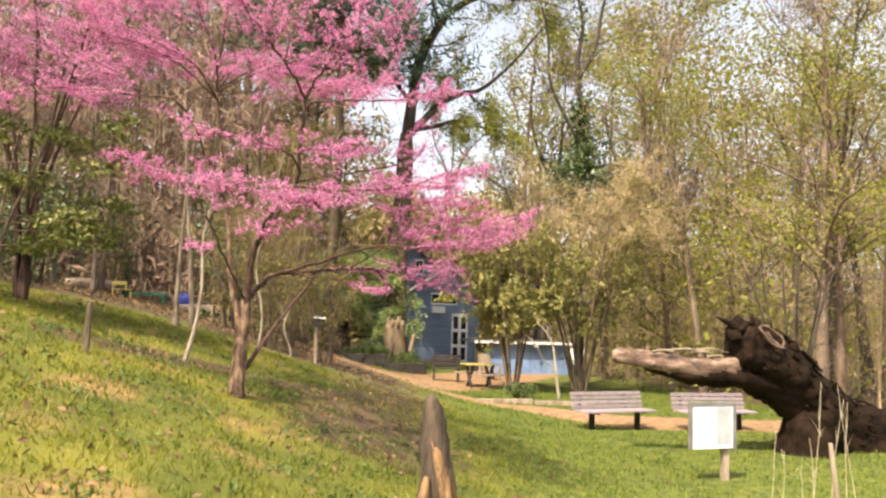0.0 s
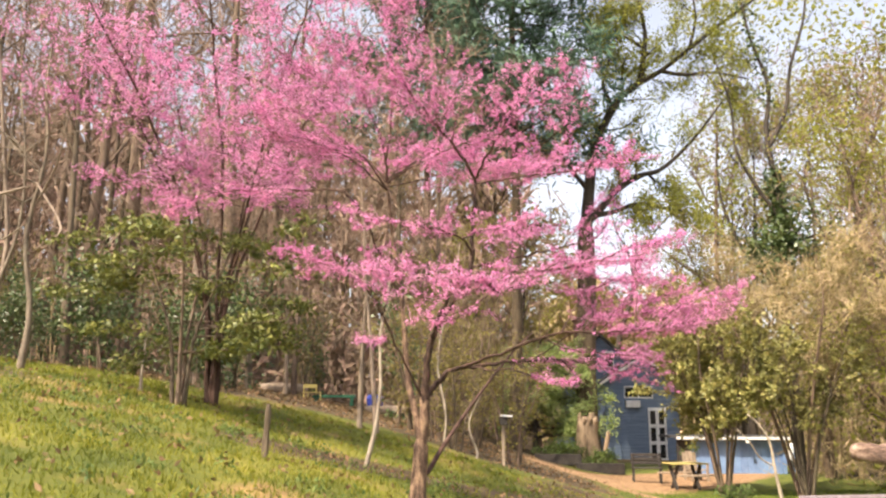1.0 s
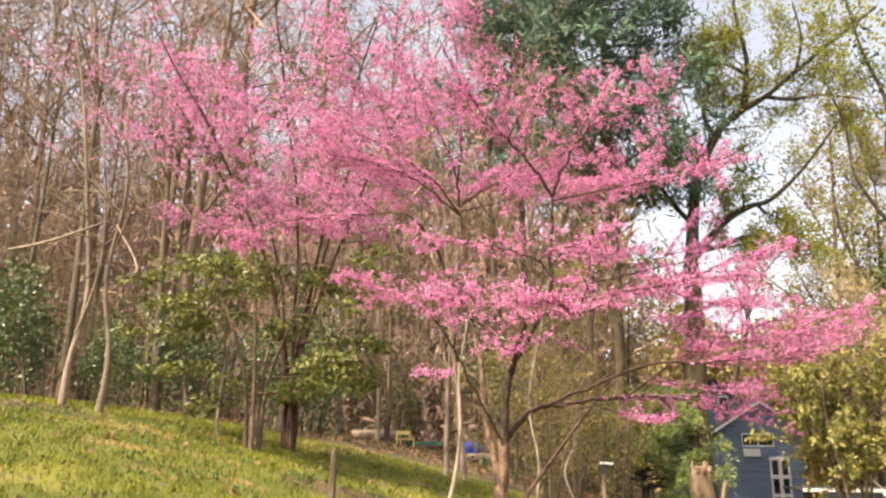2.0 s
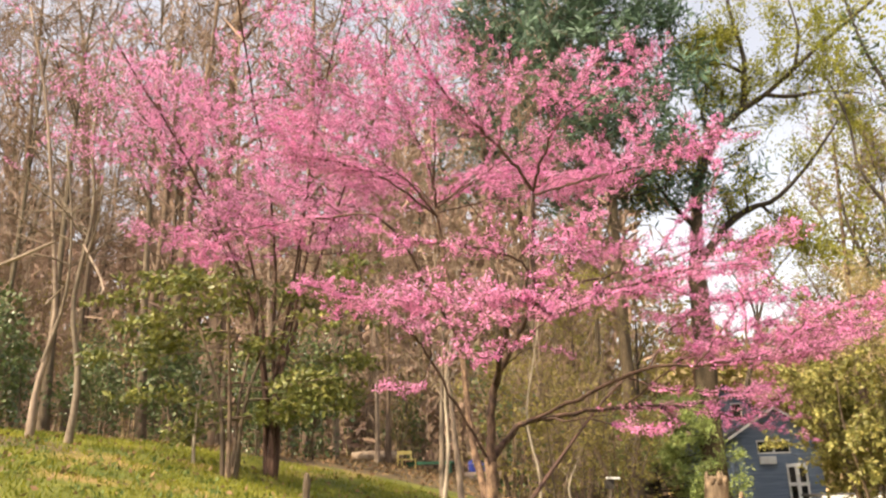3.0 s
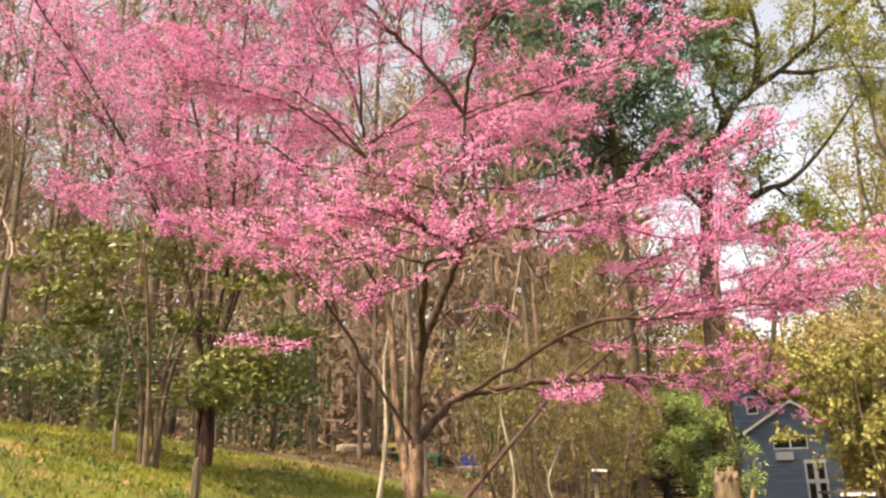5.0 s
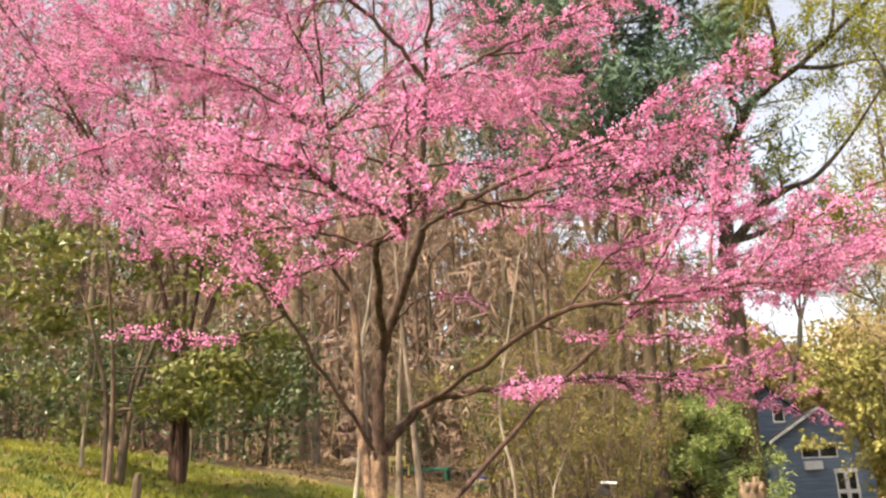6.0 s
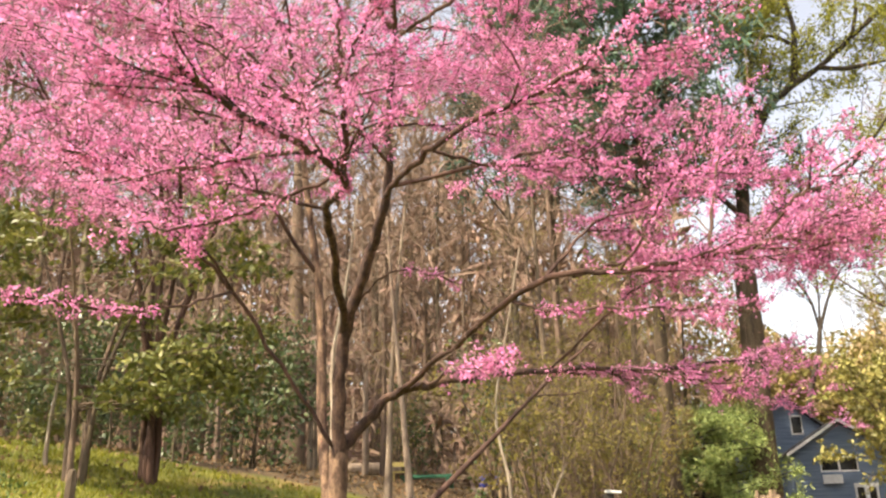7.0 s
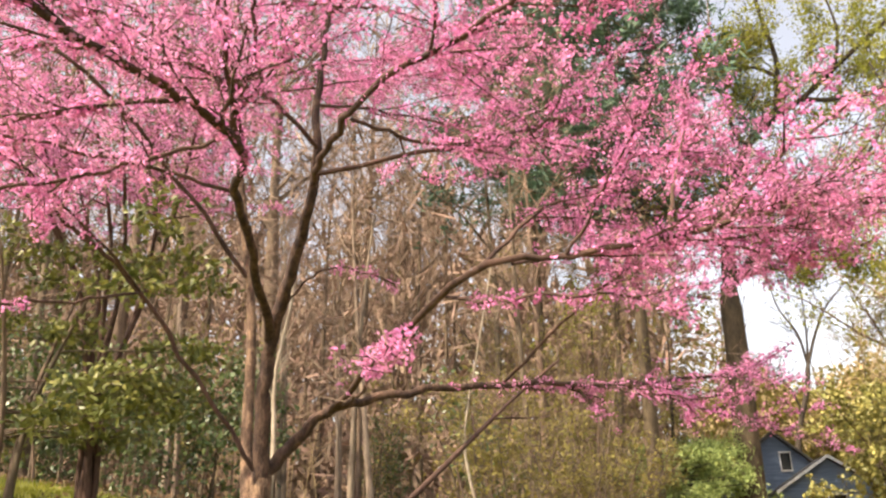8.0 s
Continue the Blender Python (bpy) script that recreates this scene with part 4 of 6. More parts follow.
def ivy_tree():
    """A crooked dark tree behind the yard, its fork wrapped in ivy."""
    r = np.random.default_rng(56)
    tree = thing("ivy_clad_tree", 0, 0, 0, 0, "crooked dark tree with its fork wrapped in ivy", "tree")
    tips, ivy = [], []

    def limb(pts, r0, r1, k=1):
        p = smooth_path(pts, 5 * len(pts))
        w, mine = Wood(), []
        w.add(p, r0, r1, 8, 0, 0.06)
        if k:
            fork(r, w, mine, p, r0 * 0.6, 0, [(9, 1.5, 0.25, radians(48), 0.06, 1, 4), (4, 0.7, 0.2, radians(45), 0.05, 1, 3)])
            tips.extend(mine)
        piece("trunk" if k == 0 else "limb", w.mesh("limb", BARK_DARK), tree)
        return p

    stem = limb([(10.45, 24, -0.7), (10.4, 24, 2.8), (10.3, 24, 5.5), (10.5, 24, 7.6), (10.4, 24, 9.4)], 0.17, 0.12, 0)
    leader = limb([(10.4, 24, 9.2), (10.2, 24, 10.8), (10.4, 24, 12.5), (9.9, 24, 14.4), (9.6, 24, 16.5)], 0.11, 0.03)
    limb([(10.3, 24, 10.4), (10.9, 24, 11.6), (11.2, 24, 13.2), (11.8, 24, 15.0), (12.0, 24, 16.8)], 0.09, 0.03)
    limb([(10.5, 24, 7.8), (9.8, 24, 8.9), (9.2, 24, 10.2), (9.1, 24, 11.8), (8.7, 24, 13.4)], 0.08, 0.025)
    limb([(10.5, 24, 7.0), (11.6, 23.9, 7.3), (12.4, 23.8, 7.0)], 0.07, 0.03)
    limb([(11.8, 23.9, 7.2), (11.4, 23.9, 8.3), (11.3, 23.9, 9.3), (11.6, 23.9, 10.2)], 0.05, 0.02)
    limb([(10.3, 24, 5.6), (9.2, 24, 6.8), (8.6, 24, 8.4), (8.5, 24, 10.0)], 0.08, 0.025)
    for k in range(70):
        c = np.array([r.uniform(9.0, 12.6), 24 + r.uniform(-0.7, 0.5), 0.0])
        c[2] = 5.9 + r.uniform(0, 2.6) * (1 - abs(c[0] - 10.5) / 2.6) + 0.5 * math.sin(c[0] * 5)
        ivy.append(bent(r, c, (r.normal(), r.normal() * 0.5, 0.3), 0.9, 5, 0.4, 0.05))
    for p, n in ((stem, 7), (leader, 1)):
        ivy += [p[8:] + r.normal(0, 0.13, (len(p) - 8, 3)) for _ in range(n)]
    piece("twig_spray", sprays(r, "twig_spray", tips, 5, 0.45, 0.016, BARK_DARK), tree)
    piece("ivy", leaves(r, "ivy", along(r, ivy, 36, 0.15), 0.16, 0.11, IVY_LEAF, 0.3), tree, "dense dark green ivy leaves", "stuff")
    piece("crown", leaves(r, "crown", along(r, tips, 7, 0.15), 0.14, 0.09, SPRING_LEAF, 0.2), tree, "sparse yellow-green young leaves")


old_oak()
pine(1.9, 27.5, 25.0, 10.8, 5.0, 52)
pine(-1.8, 33.0, 25.0, 12.0, 5.4, 53)
leafy_shrub("tan_tree", 9.0, 20.3, 6.9, 3.5, 54, BARK_GREY, OLIVE_LEAF, 16, 0.09, "dense tan twiggy small tree beside the yard", "tree", 4, None, 40, 0.34, TWIG_TAN)
leafy_shrub("broadleaf_shrub", 7.05, 20.6, 4.6, 2.2, 55, BARK_GREY, BROAD_LEAF, 56, 0.125, "rounded evergreen shrub with glossy olive leaves", "shrub", 9, None, 5, 0.3)
leafy_shrub("broadleaf_shrub", 8.9, 19.8, 4.2, 2.0, 155, BARK_GREY, BROAD_LEAF, 40, 0.115, "loose evergreen shrub with olive leaves among bare twigs", "shrub", 6, None, 14, 0.36)
ivy_tree()
leafy_shrub("bare_shrub", 9.8, 11.2, 4.0, 1.5, 61, BARK_DARK, None, 0, 0, "dark reddish bare shrub fanning up behind the log", "shrub", 6, None, 3, 0.3, TWIG_BROWN)
conifer_bush(2.75, 29.6, ground_at(2.75, 29.6), 4.1, 3.2, 57)

for x, y, k, s, a in ((15.6, 13.2, 0, 1.0, 1.7), (12.4, 18.6, 1, 1.1, 5.0), (14.4, 15.8, 0, 0.85, 0.3), (15.9, 18.2, 2, 0.8, 1.3), (16.6, 20.8, 0, 1.0, 2.2), (13.2, 22.5, 1, 1.15, 0.9), (18.5, 16.0, 0, 0.9, 4.0), (19.5, 21.0, 2, 0.9, 5.1), (12.6, 27.0, 0, 1.0, 1.9), (13.4, 15.2, 3, 1.0, 0.4), (16.6, 32.0, 0, 1.15, 2.0)):
    plant(LEAFY[k], x, y, s, a)
for x, y, k, s, a in ((12.0, 33.0, 2, 1.0, 2.8), (15.2, 29.0, 1, 1.3, 3.3), (17.5, 26.0, 0, 1.0, 0.2), (13.5, 38.0, 0, 1.15, 4.4), (19.0, 33.0, 2, 1.1, 5.5), (0.2, 36.0, 2, 0.7, 1.0), (2.6, 41.0, 2, 0.75, 3.1), (4.2, 45.0, 0, 0.8, 2.2), (-3.0, 38.0, 2, 0.8, 4.7)):
    plant(LEAFY[k], x, y, s, a)
for x, y, k, s, a in ((0.8, 46.0, 0, 0.9, 0.4), (-0.8, 29.0, 1, 0.8, 2.5), (12.2, 37.0, 0, 1.5, 3.6), (15.0, 34.0, 1, 1.9, 2.4), (16.5, 40.0, 2, 1.1, 0.6), (22.5, 27.0, 0, 1.1, 1.1), (11.5, 44.0, 2, 0.75, 3.0)):
    plant(LEAFY[k], x, y, s, a)


for x, y, k, s, a in ((-0.7, 24.5, 1, 1.1, 0.7), (0.8, 32.0, 0, 1.0, 2.7), (-2.4, 27.0, 0, 0.9, 4.1), (-0.4, 19.5, 1, 0.8, 5.2)):
    plant(KINDS[k], x, y, s, a)


def olive_thicket():
    """Low shrubs in young leaf between the bank and the house."""
    r = np.random.default_rng(58)
    for x, y, h, reach in ((1.2, 15.5, 2.2, 1.1), (0.4, 18.0, 2.8, 1.4), (1.2, 22.0, 3.2, 1.6), (0.0, 14.0, 1.9, 1.0), (-0.9, 16.0, 2.8, 1.4),
                           (-0.6, 21.0, 3.4, 1.7), (0.6, 26.0, 4.0, 2.0), (0.4, 24.0, 6.4, 1.9), (-1.6, 25.5, 6.0, 2.0)):
        leafy_shrub("olive_shrub", x, y, h, reach, int(r.integers(1000)), BARK_GREY, OLIVE_LEAF, 17, 0.075, "brown-stemmed shrub in olive-yellow young leaf", "shrub", 5)


olive_thicket()


def distant_woods():
    """A far belt of woods: countless thin stems and hazy twig masses."""
    r = np.random.default_rng(59)
    w = Wood()
    for _ in range(420):
        x, y = r.uniform(-70, 80), r.uniform(60, 100)
        z, h = ground_at(x, y), r.uniform(9, 17)
        w.add(bent(r, (x, y, z - 0.3), (0, 0, 1), h, 5, 0.08, 0.2), r.uniform(0.08, 0.22), 0.03, 5)
    tagged(new("far_woods_trunks", w.mesh("far_woods_trunks", BARK_GREY)), "countless far grey trunks of the woods", "woods", kind="stuff")
    for name, mat, x0, x1, n, seed in (("far_woods_haze", TWIG_BROWN, -70, 12, 28000, 1), ("far_woods_leaf", OLIVE_LEAF, -20, 80, 32000, 2)):
        q = np.random.default_rng(seed)
        m = 420
        cx, cy = q.uniform(x0, x1, m), q.uniform(52, 98, m)
        cz = ground_height(cx, cy) + q.uniform(0.5, 17, m)
        i = q.integers(0, m, n)
        c = np.stack([cx[i], cy[i], cz[i]], -1) + q.normal(0, 1, (n, 3)) * (1.7, 1.7, 1.2)
        way = (c[:, 0] - 1.7) / (c[:, 1] - 3.3)
        c = c[(way > 0.25) | (way < 0.115) | (c[:, 2] < 1.4 + 0.17 * (c[:, 1] - 3.3))]
        tagged(new(name, leaves(q, name, c, 0.6, 0.24, mat, 0.0)), "hazy mass of far twigs and young leaves", "woods", kind="stuff")


distant_woods()


def wood_haze():
    """The fine upper twigs of the near woods, countless and thin."""
    q = np.random.default_rng(17)
    m, n = 340, 28000
    cx, cy = q.uniform(-42, 3, m), q.uniform(17, 48, m)
    cx = np.where((cx > -2) & (cy < 26), cx - 8, cx)
    cz = ground_height(cx, cy) + q.uniform(4, 22, m) * np.clip(cy / 30, 0.7, 1.2)
    i = q.integers(0, m, n)
    c = np.stack([cx[i], cy[i], cz[i]], -1) + q.normal(0, 1, (n, 3)) * (1.5, 1.5, 1.3)
    tagged(new("wood_twigs", leaves(q, "wood_twigs", c, 0.95, 0.06, TWIG_BROWN, -1.0)), "fine bare upper twigs of the woods", "woods", kind="stuff")


wood_haze()


def deep_woods():
    """The deep woods on the hill behind, a close mass of brown twigs that shuts out the low sky."""
    q = np.random.default_rng(47)
    n = 17000
    a = q.uniform(-1.35, 0.05, n)
    d = q.uniform(50, 74, n)
    x, y = 1.7 + d * a, 3.3 + d
    top = 21 + 3.5 * np.sin(a * 19) + 2.5 * np.sin(a * 47 + 1)
    c = np.stack([x, y, ground_height(x, y) + top * q.uniform(0, 1, n) ** 0.8], -1)
    tagged(new("deep_woods", leaves(q, "deep_woods", c, 2.2, 0.42, TWIG_BROWN, -1.4)), "close brown mass of bare trees on the hill behind", "woods", kind="stuff")


deep_woods()


def yard_haze():
    """Young leaf and fine twigs of the trees that close the yard, too many to count."""
    q = np.random.default_rng(19)
    for name, mat, n, m, x0, x1, y0, y1, z0, z1, size in (("tree_top_leaf", SPRING_LEAF, 26000, 120, 13, 50, 24, 58, 3, 25, 0.26), ("tree_top_twigs", TWIG_BROWN, 30000, 170, 11.5, 50, 22, 60, 0.5, 15, 0.6),
                                                          ("tree_top_olive", OLIVE_LEAF, 26000, 150, 12, 50, 24, 62, 1, 22, 0.28)):
        cx, cy, cz = q.uniform(x0, x1, m), q.uniform(y0, y1, m), q.uniform(z0, z1, m)
        i = q.integers(0, m, n)
        c = np.stack([cx[i], cy[i], cz[i]], -1) + q.normal(0, 1, (n, 3)) * (1.3, 1.3, 0.9)
        c = c[(c[:, 0] - 1.7) / (c[:, 1] - 3.3) > 0.29]
        tagged(new(name, leaves(q, name, c, size, size * (0.05 if mat == TWIG_BROWN else 0.6), mat, 0.0)), "fine young leaf and twigs of trees behind the yard", "woods", kind="stuff")


def far_brush():
    """Olive brush and low trees on the rise behind the house."""
    q = np.random.default_rng(37)
    for name, mat, n in (("far_olive_brush", OLIVE_LEAF, 15000), ("far_tan_brush", TWIG_TAN, 9000)):
        y = q.uniform(49, 64, n)
        x = 1.7 + (y - 3.3) * q.uniform(0.06, 0.32, n)
        top = (y - 3.3) * (0.19 + 0.025 * np.sin(x * 0.9) + 0.012 * np.sin(x * 2.3 + 1))
        c = np.stack([x, y, ground_height(x, y) + top * q.uniform(0, 1, n) ** 0.8], -1)
        tagged(new(name, leaves(q, name, c, 0.5, 0.22, mat, 0.0)), "olive and tan brush far behind the house", "brush", kind="stuff")


yard_haze()
far_brush()


def dry_brush():
    """Pale dry brush and saplings that close the yard beyond the benches."""
    q = np.random.default_rng(23)
    n = 22000
    x, y = q.uniform(8.5, 34, n), q.uniform(21, 42, n)
    ok = (x > 13.8) | ((x > 10.5) & (y < 27))
    x, y = x[ok], y[ok]
    c = np.stack([x, y, ground_height(x, y) + q.uniform(0, 1, len(x)) ** 1.4 * 4.5], -1)
    tagged(new("dry_brush", leaves(q, "dry_brush", c, 0.75, 0.03, TWIG_TAN, -1.2)), "pale dry brush closing the yard beyond the benches", "brush", kind="stuff")
    n = 15000
    x, y = q.uniform(10.5, 34, n), q.uniform(17.5, 40, n)
    ok = (x > 11.0 + 0.12 * (y - 17)) & (np.sin(x * 1.3 + np.sin(y)) + np.sin(y * 1.1 + 1) > -0.5)
    x, y = x[ok], y[ok]
    c = np.stack([x, y, ground_height(x, y) + q.uniform(0, 1, len(x)) ** 1.2 * 3.6], -1)
    tagged(new("leafing_brush", leaves(q, "leafing_brush", c, 0.22, 0.12, SPRING_LEAF, 0.0)), "low yellow-green leafing brush beyond the benches", "brush", kind="stuff")


dry_brush()


def undergrowth():
    """Low tangled undergrowth deep in the woods."""
    q = np.random.default_rng(18)
    n = 24000
    x, y = q.uniform(-48, 1.5, n), q.uniform(24, 58, n)
    x = np.where(y < 30, x - 4, x)
    c = np.stack([x, y, ground_height(x, y) + q.uniform(0, 1, n) ** 1.5 * 4.2], -1)
    tagged(new("undergrowth", leaves(q, "undergrowth", c, 0.8, 0.16, TWIG_BROWN, -0.6)), "tangled brown undergrowth deep in the woods", "undergrowth", kind="stuff")


undergrowth()


# ---- materials of made things ----
OLD_WOOD = material("weathered_wood", (0.16, 0.115, 0.08), (0.42, 0.33, 0.24), 6, 0.85, 0.6, vary=0.12, stretch=(1, 1, 0.2))
SPLIT_WOOD = material("split_rail_wood", (0.05, 0.028, 0.015), (0.38, 0.22, 0.10), 16, 0.85, 1.0, stretch=(1, 1, 0.25), third=(0.23, 0.13, 0.06))
BENCH_SLAT = material("bench_slat_mauve_paint", (0.22, 0.17, 0.19), (0.38, 0.31, 0.335), 10, 0.55, 0.2, vary=0.1)
BLACK_IRON = material("dark_iron", (0.012, 0.012, 0.013), (0.035, 0.034, 0.034), 20, 0.5, 0.1, metal=0.6)
WHITE_PAINT = material("white_paint", (0.62, 0.62, 0.61), (0.80, 0.80, 0.79), 9, 0.5, 0.1)
SIGN_FRAME = material("grey_weathered_frame", (0.10, 0.095, 0.09), (0.26, 0.24, 0.23), 8, 0.8, 0.4, stretch=(1, 1, 0.3))
SIGN_PANEL = material("sign_panel_white", (0.66, 0.68, 0.70), (0.82, 0.83, 0.84), 4, 0.35, 0.05)
# grey of the print bars and of the shading painted on the panel
SIGN_INK_AND_SHADE = material("sign_grey_print_and_shade", (0.36, 0.37, 0.39), (0.48, 0.49, 0.51), 8, 0.5, 0.0)
BLUE_SIDING = material("blue_grey_siding", (0.09, 0.13, 0.20), (0.17, 0.225, 0.31), 3, 0.65, 0.3, stretch=(0.3, 0.3, 6), vary=0.05)
SHED_BLUE = material("pale_blue_shed_boards", (0.13, 0.21, 0.38), (0.22, 0.33, 0.52), 2.5, 0.7, 0.2, vary=0.08)
ROOF_DARK = material("dark_shingles", (0.025, 0.025, 0.028), (0.075, 0.072, 0.07), 7, 0.9, 0.5)
DARK_BOARD = material("dark_stained_boards", (0.02, 0.016, 0.014), (0.06, 0.05, 0.042), 5, 0.8, 0.3)
GLASS_DARK = material("dark_window_glass", (0.012, 0.013, 0.015), (0.03, 0.032, 0.035), 2, 0.06, 0.0, spec=0.6)
BRICK_RED = material("chimney_brick", (0.16, 0.085, 0.06), (0.30, 0.17, 0.12), 12, 0.9, 0.4)
YELLOW_PAINT = material("yellow_paint", (0.48, 0.38, 0.12), (0.62, 0.51, 0.20), 6, 0.5, 0.1)
GREEN_PLASTIC = material("green_plastic", (0.02, 0.11, 0.06), (0.05, 0.19, 0.10), 6, 0.45, 0.1)
BLUE_PLASTIC = material("blue_plastic", (0.03, 0.05, 0.30), (0.07, 0.10, 0.45), 6, 0.4, 0.1)
# trunk bark; its near-black also paints the shade below the pale limb
LOG_BARK_AND_SHADE = material("charred_rotten_bark_and_shade", (0.004, 0.003, 0.002), (0.034, 0.020, 0.013), 6, 0.95, 1.0, stretch=(0.5, 1, 1), spec=0.08)
LOG_PALE = material("bleached_bare_wood", (0.030, 0.018, 0.013), (0.40, 0.285, 0.21), 8, 0.85, 1.0, stretch=(0.3, 1, 1), third=(0.17, 0.105, 0.075))
STUMP_WOOD = material("barkless_stump_wood", (0.10, 0.07, 0.045), (0.36, 0.26, 0.165), 5, 0.9, 0.9, stretch=(1, 1, 0.12))
POST_WOOD = material("dark_weathered_post", (0.022, 0.015, 0.010), (0.13, 0.09, 0.06), 14, 0.9, 0.9, stretch=(1, 1, 0.12))
KNOT_RIM = material("worn_brown_bark", (0.04, 0.024, 0.015), (0.20, 0.13, 0.085), 6, 0.9, 0.6)
STALK = material("dry_pale_stalk", (0.40, 0.32, 0.20), (0.66, 0.56, 0.40), 9, 0.8, 0.2)


# ---- fallen tree ----
def fallen_tree():
    log = thing("fallen_tree", 0, 0, 0, 0, "huge dark rotten fallen trunk with a bleached limb", "fallen tree")
    np.random.seed(3)
    w = Wood()
    w.add(smooth_path([(13.5, 10.7, -0.5), (12.2, 10.5, -0.45), (10.8, 10.3, -0.3), (9.8, 10.1, 0.0), (9.1, 9.95, 0.52), (8.5, 9.8, 1.02), (8.05, 9.78, 1.27), (7.72, 9.76, 1.36)], 60), 0.62, 0.38, 26, 0, 0.085)
    w.add(smooth_path([(10.6, 10.2, -0.45), (9.9, 10.05, -0.15), (9.1, 9.92, 0.28), (8.4, 9.86, 0.66), (7.75, 9.84, 0.86), (7.2, 9.86, 0.86)], 40), 0.5, 0.2, 20, 0, 0.1)
    # ridges of bark along the trunk
    q = np.random.default_rng(29)
    axis = smooth_path([(8.0, 9.78, 1.32), (8.5, 9.8, 1.02), (9.1, 9.95, 0.52), (9.8, 10.1, 0.0), (10.8, 10.3, -0.3)], 60)
    for k in range(150):
        i, a, n = int(q.integers(2, 50)), q.uniform(0, 2 * math.pi), int(q.integers(5, 9))
        way = axis[min(59, i + n)] - axis[i]
        up = np.cross(way / np.linalg.norm(way), (0, 1, 0))
        rim = axis[i:i + n] + (0.42 + 0.17 * i / 60) * (np.cos(a) * up + np.sin(a) * np.array((0, 1, 0)))
        w.add(rim + q.normal(0, 0.012, rim.shape), q.uniform(0.02, 0.05), 0.01, 5, 0, 0.3)
    piece("main_trunk", w.mesh("main_trunk", LOG_BARK_AND_SHADE), log)
    w = Wood()
    w.add(smooth_path([(9.35, 9.95, 0.5), (9.2, 9.9, 0.1), (9.15, 9.88, -0.3), (9.1, 9.86, -0.85)], 18), 0.42, 0.5, 20, 0, 0.09)
    piece("root_stub", w.mesh("root_stub", LOG_BARK_AND_SHADE), log)
    w = Wood()
    w.add(smooth_path([(8.6, 9.85, 1.0), (8.1, 9.82, 0.95), (7.6, 9.8, 0.92), (7.0, 9.86, 0.9), (6.4, 9.92, 0.98), (6.0, 9.96, 1.05), (5.62, 10.0, 1.1)], 40), 0.26, 0.12, 18, 0, 0.11)
    piece("limb", w.mesh("limb", LOG_PALE), log, "bleached bare limb with flaking bark")
    # the limb's shaded underside, painted as a dark tube set slightly lower
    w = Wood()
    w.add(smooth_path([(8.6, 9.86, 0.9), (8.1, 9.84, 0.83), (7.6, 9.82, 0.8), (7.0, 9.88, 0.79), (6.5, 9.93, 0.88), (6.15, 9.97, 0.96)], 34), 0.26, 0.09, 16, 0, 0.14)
    piece("underside_bark", w.mesh("underside_bark", LOG_BARK_AND_SHADE), log, "dark sheet painting the shade along the limb's underside")
    w = Wood()
    for x, z, s in ((6.2, 1.17, 0.5), (6.5, 1.2, 0.7), (6.9, 1.16, 0.5), (7.0, 1.21, 0.6), (6.5, 0.84, 0.5), (7.2, 1.1, 0.4)):
        w.add(smooth_path([(x, 9.8, z), (x + s * 0.5, 9.78, z + 0.03), (x + s, 9.8, z - 0.03)], 7), 0.03, 0.006, 6, 0, 0.35)
    piece("bark_flake", w.mesh("bark_flake", OLD_WOOD), log, "loose flakes of dry bark")
    w = Wood()
    for x, y, z, dx, dz, s, g in ((7.62, 9.6, 1.62, -0.93, 0.36, 0.42, 0.09), (7.6, 9.66, 1.5, -0.7, 0.5, 0.2, 0.2), (7.75, 9.7, 1.62, -0.3, 0.9, 0.22, 0.2), (8.0, 9.66, 1.56, 0.1, 0.99, 0.24, 0.22), (8.3, 9.75, 1.42, 0.3, 0.95, 0.16, 0.2),
                                  (8.2, 9.6, 1.6, 0.5, 0.85, 0.14, 0.06), (7.85, 9.5, 1.7, -0.1, 0.99, 0.16, 0.06), (8.6, 9.5, 1.28, 0.6, 0.8, 0.12, 0.12)):
        w.add(smooth_path([(x, y, z), (x + dx * s * 0.5, y - 0.02, z + dz * s * 0.55), (x + dx * s, y - 0.03, z + dz * s)], 6), g, g * 0.12, 7, 0, 0.22)
    piece("splintered_end", w.mesh("splintered_end", LOG_BARK_AND_SHADE), log, "jagged broken end")
    w = Wood()
    ring = np.array([(8.12 + (0.2 + 0.03 * math.sin(3 * a)) * math.cos(a), 9.33 + 0.10 * math.sin(a), 1.47 + 0.15 * math.sin(a) - 0.09 * math.cos(a)) for a in np.linspace(1.6, 8.0, 26)])
    w.add(ring, 0.026, 0.012, 7, 0, 0.3)
    ring = np.array([(8.2 + 0.16 * math.cos(a), 9.36 + 0.08 * math.sin(a), 1.43 + 0.10 * math.sin(a) - 0.10 * math.cos(a)) for a in np.linspace(3.0, 6.0, 12)])
    w.add(ring, 0.03, 0.012, 6, 0, 0.4)
    piece("knot_ring", w.mesh("knot_ring", KNOT_RIM), log, "brown rim of an old knot hole")


fallen_tree()


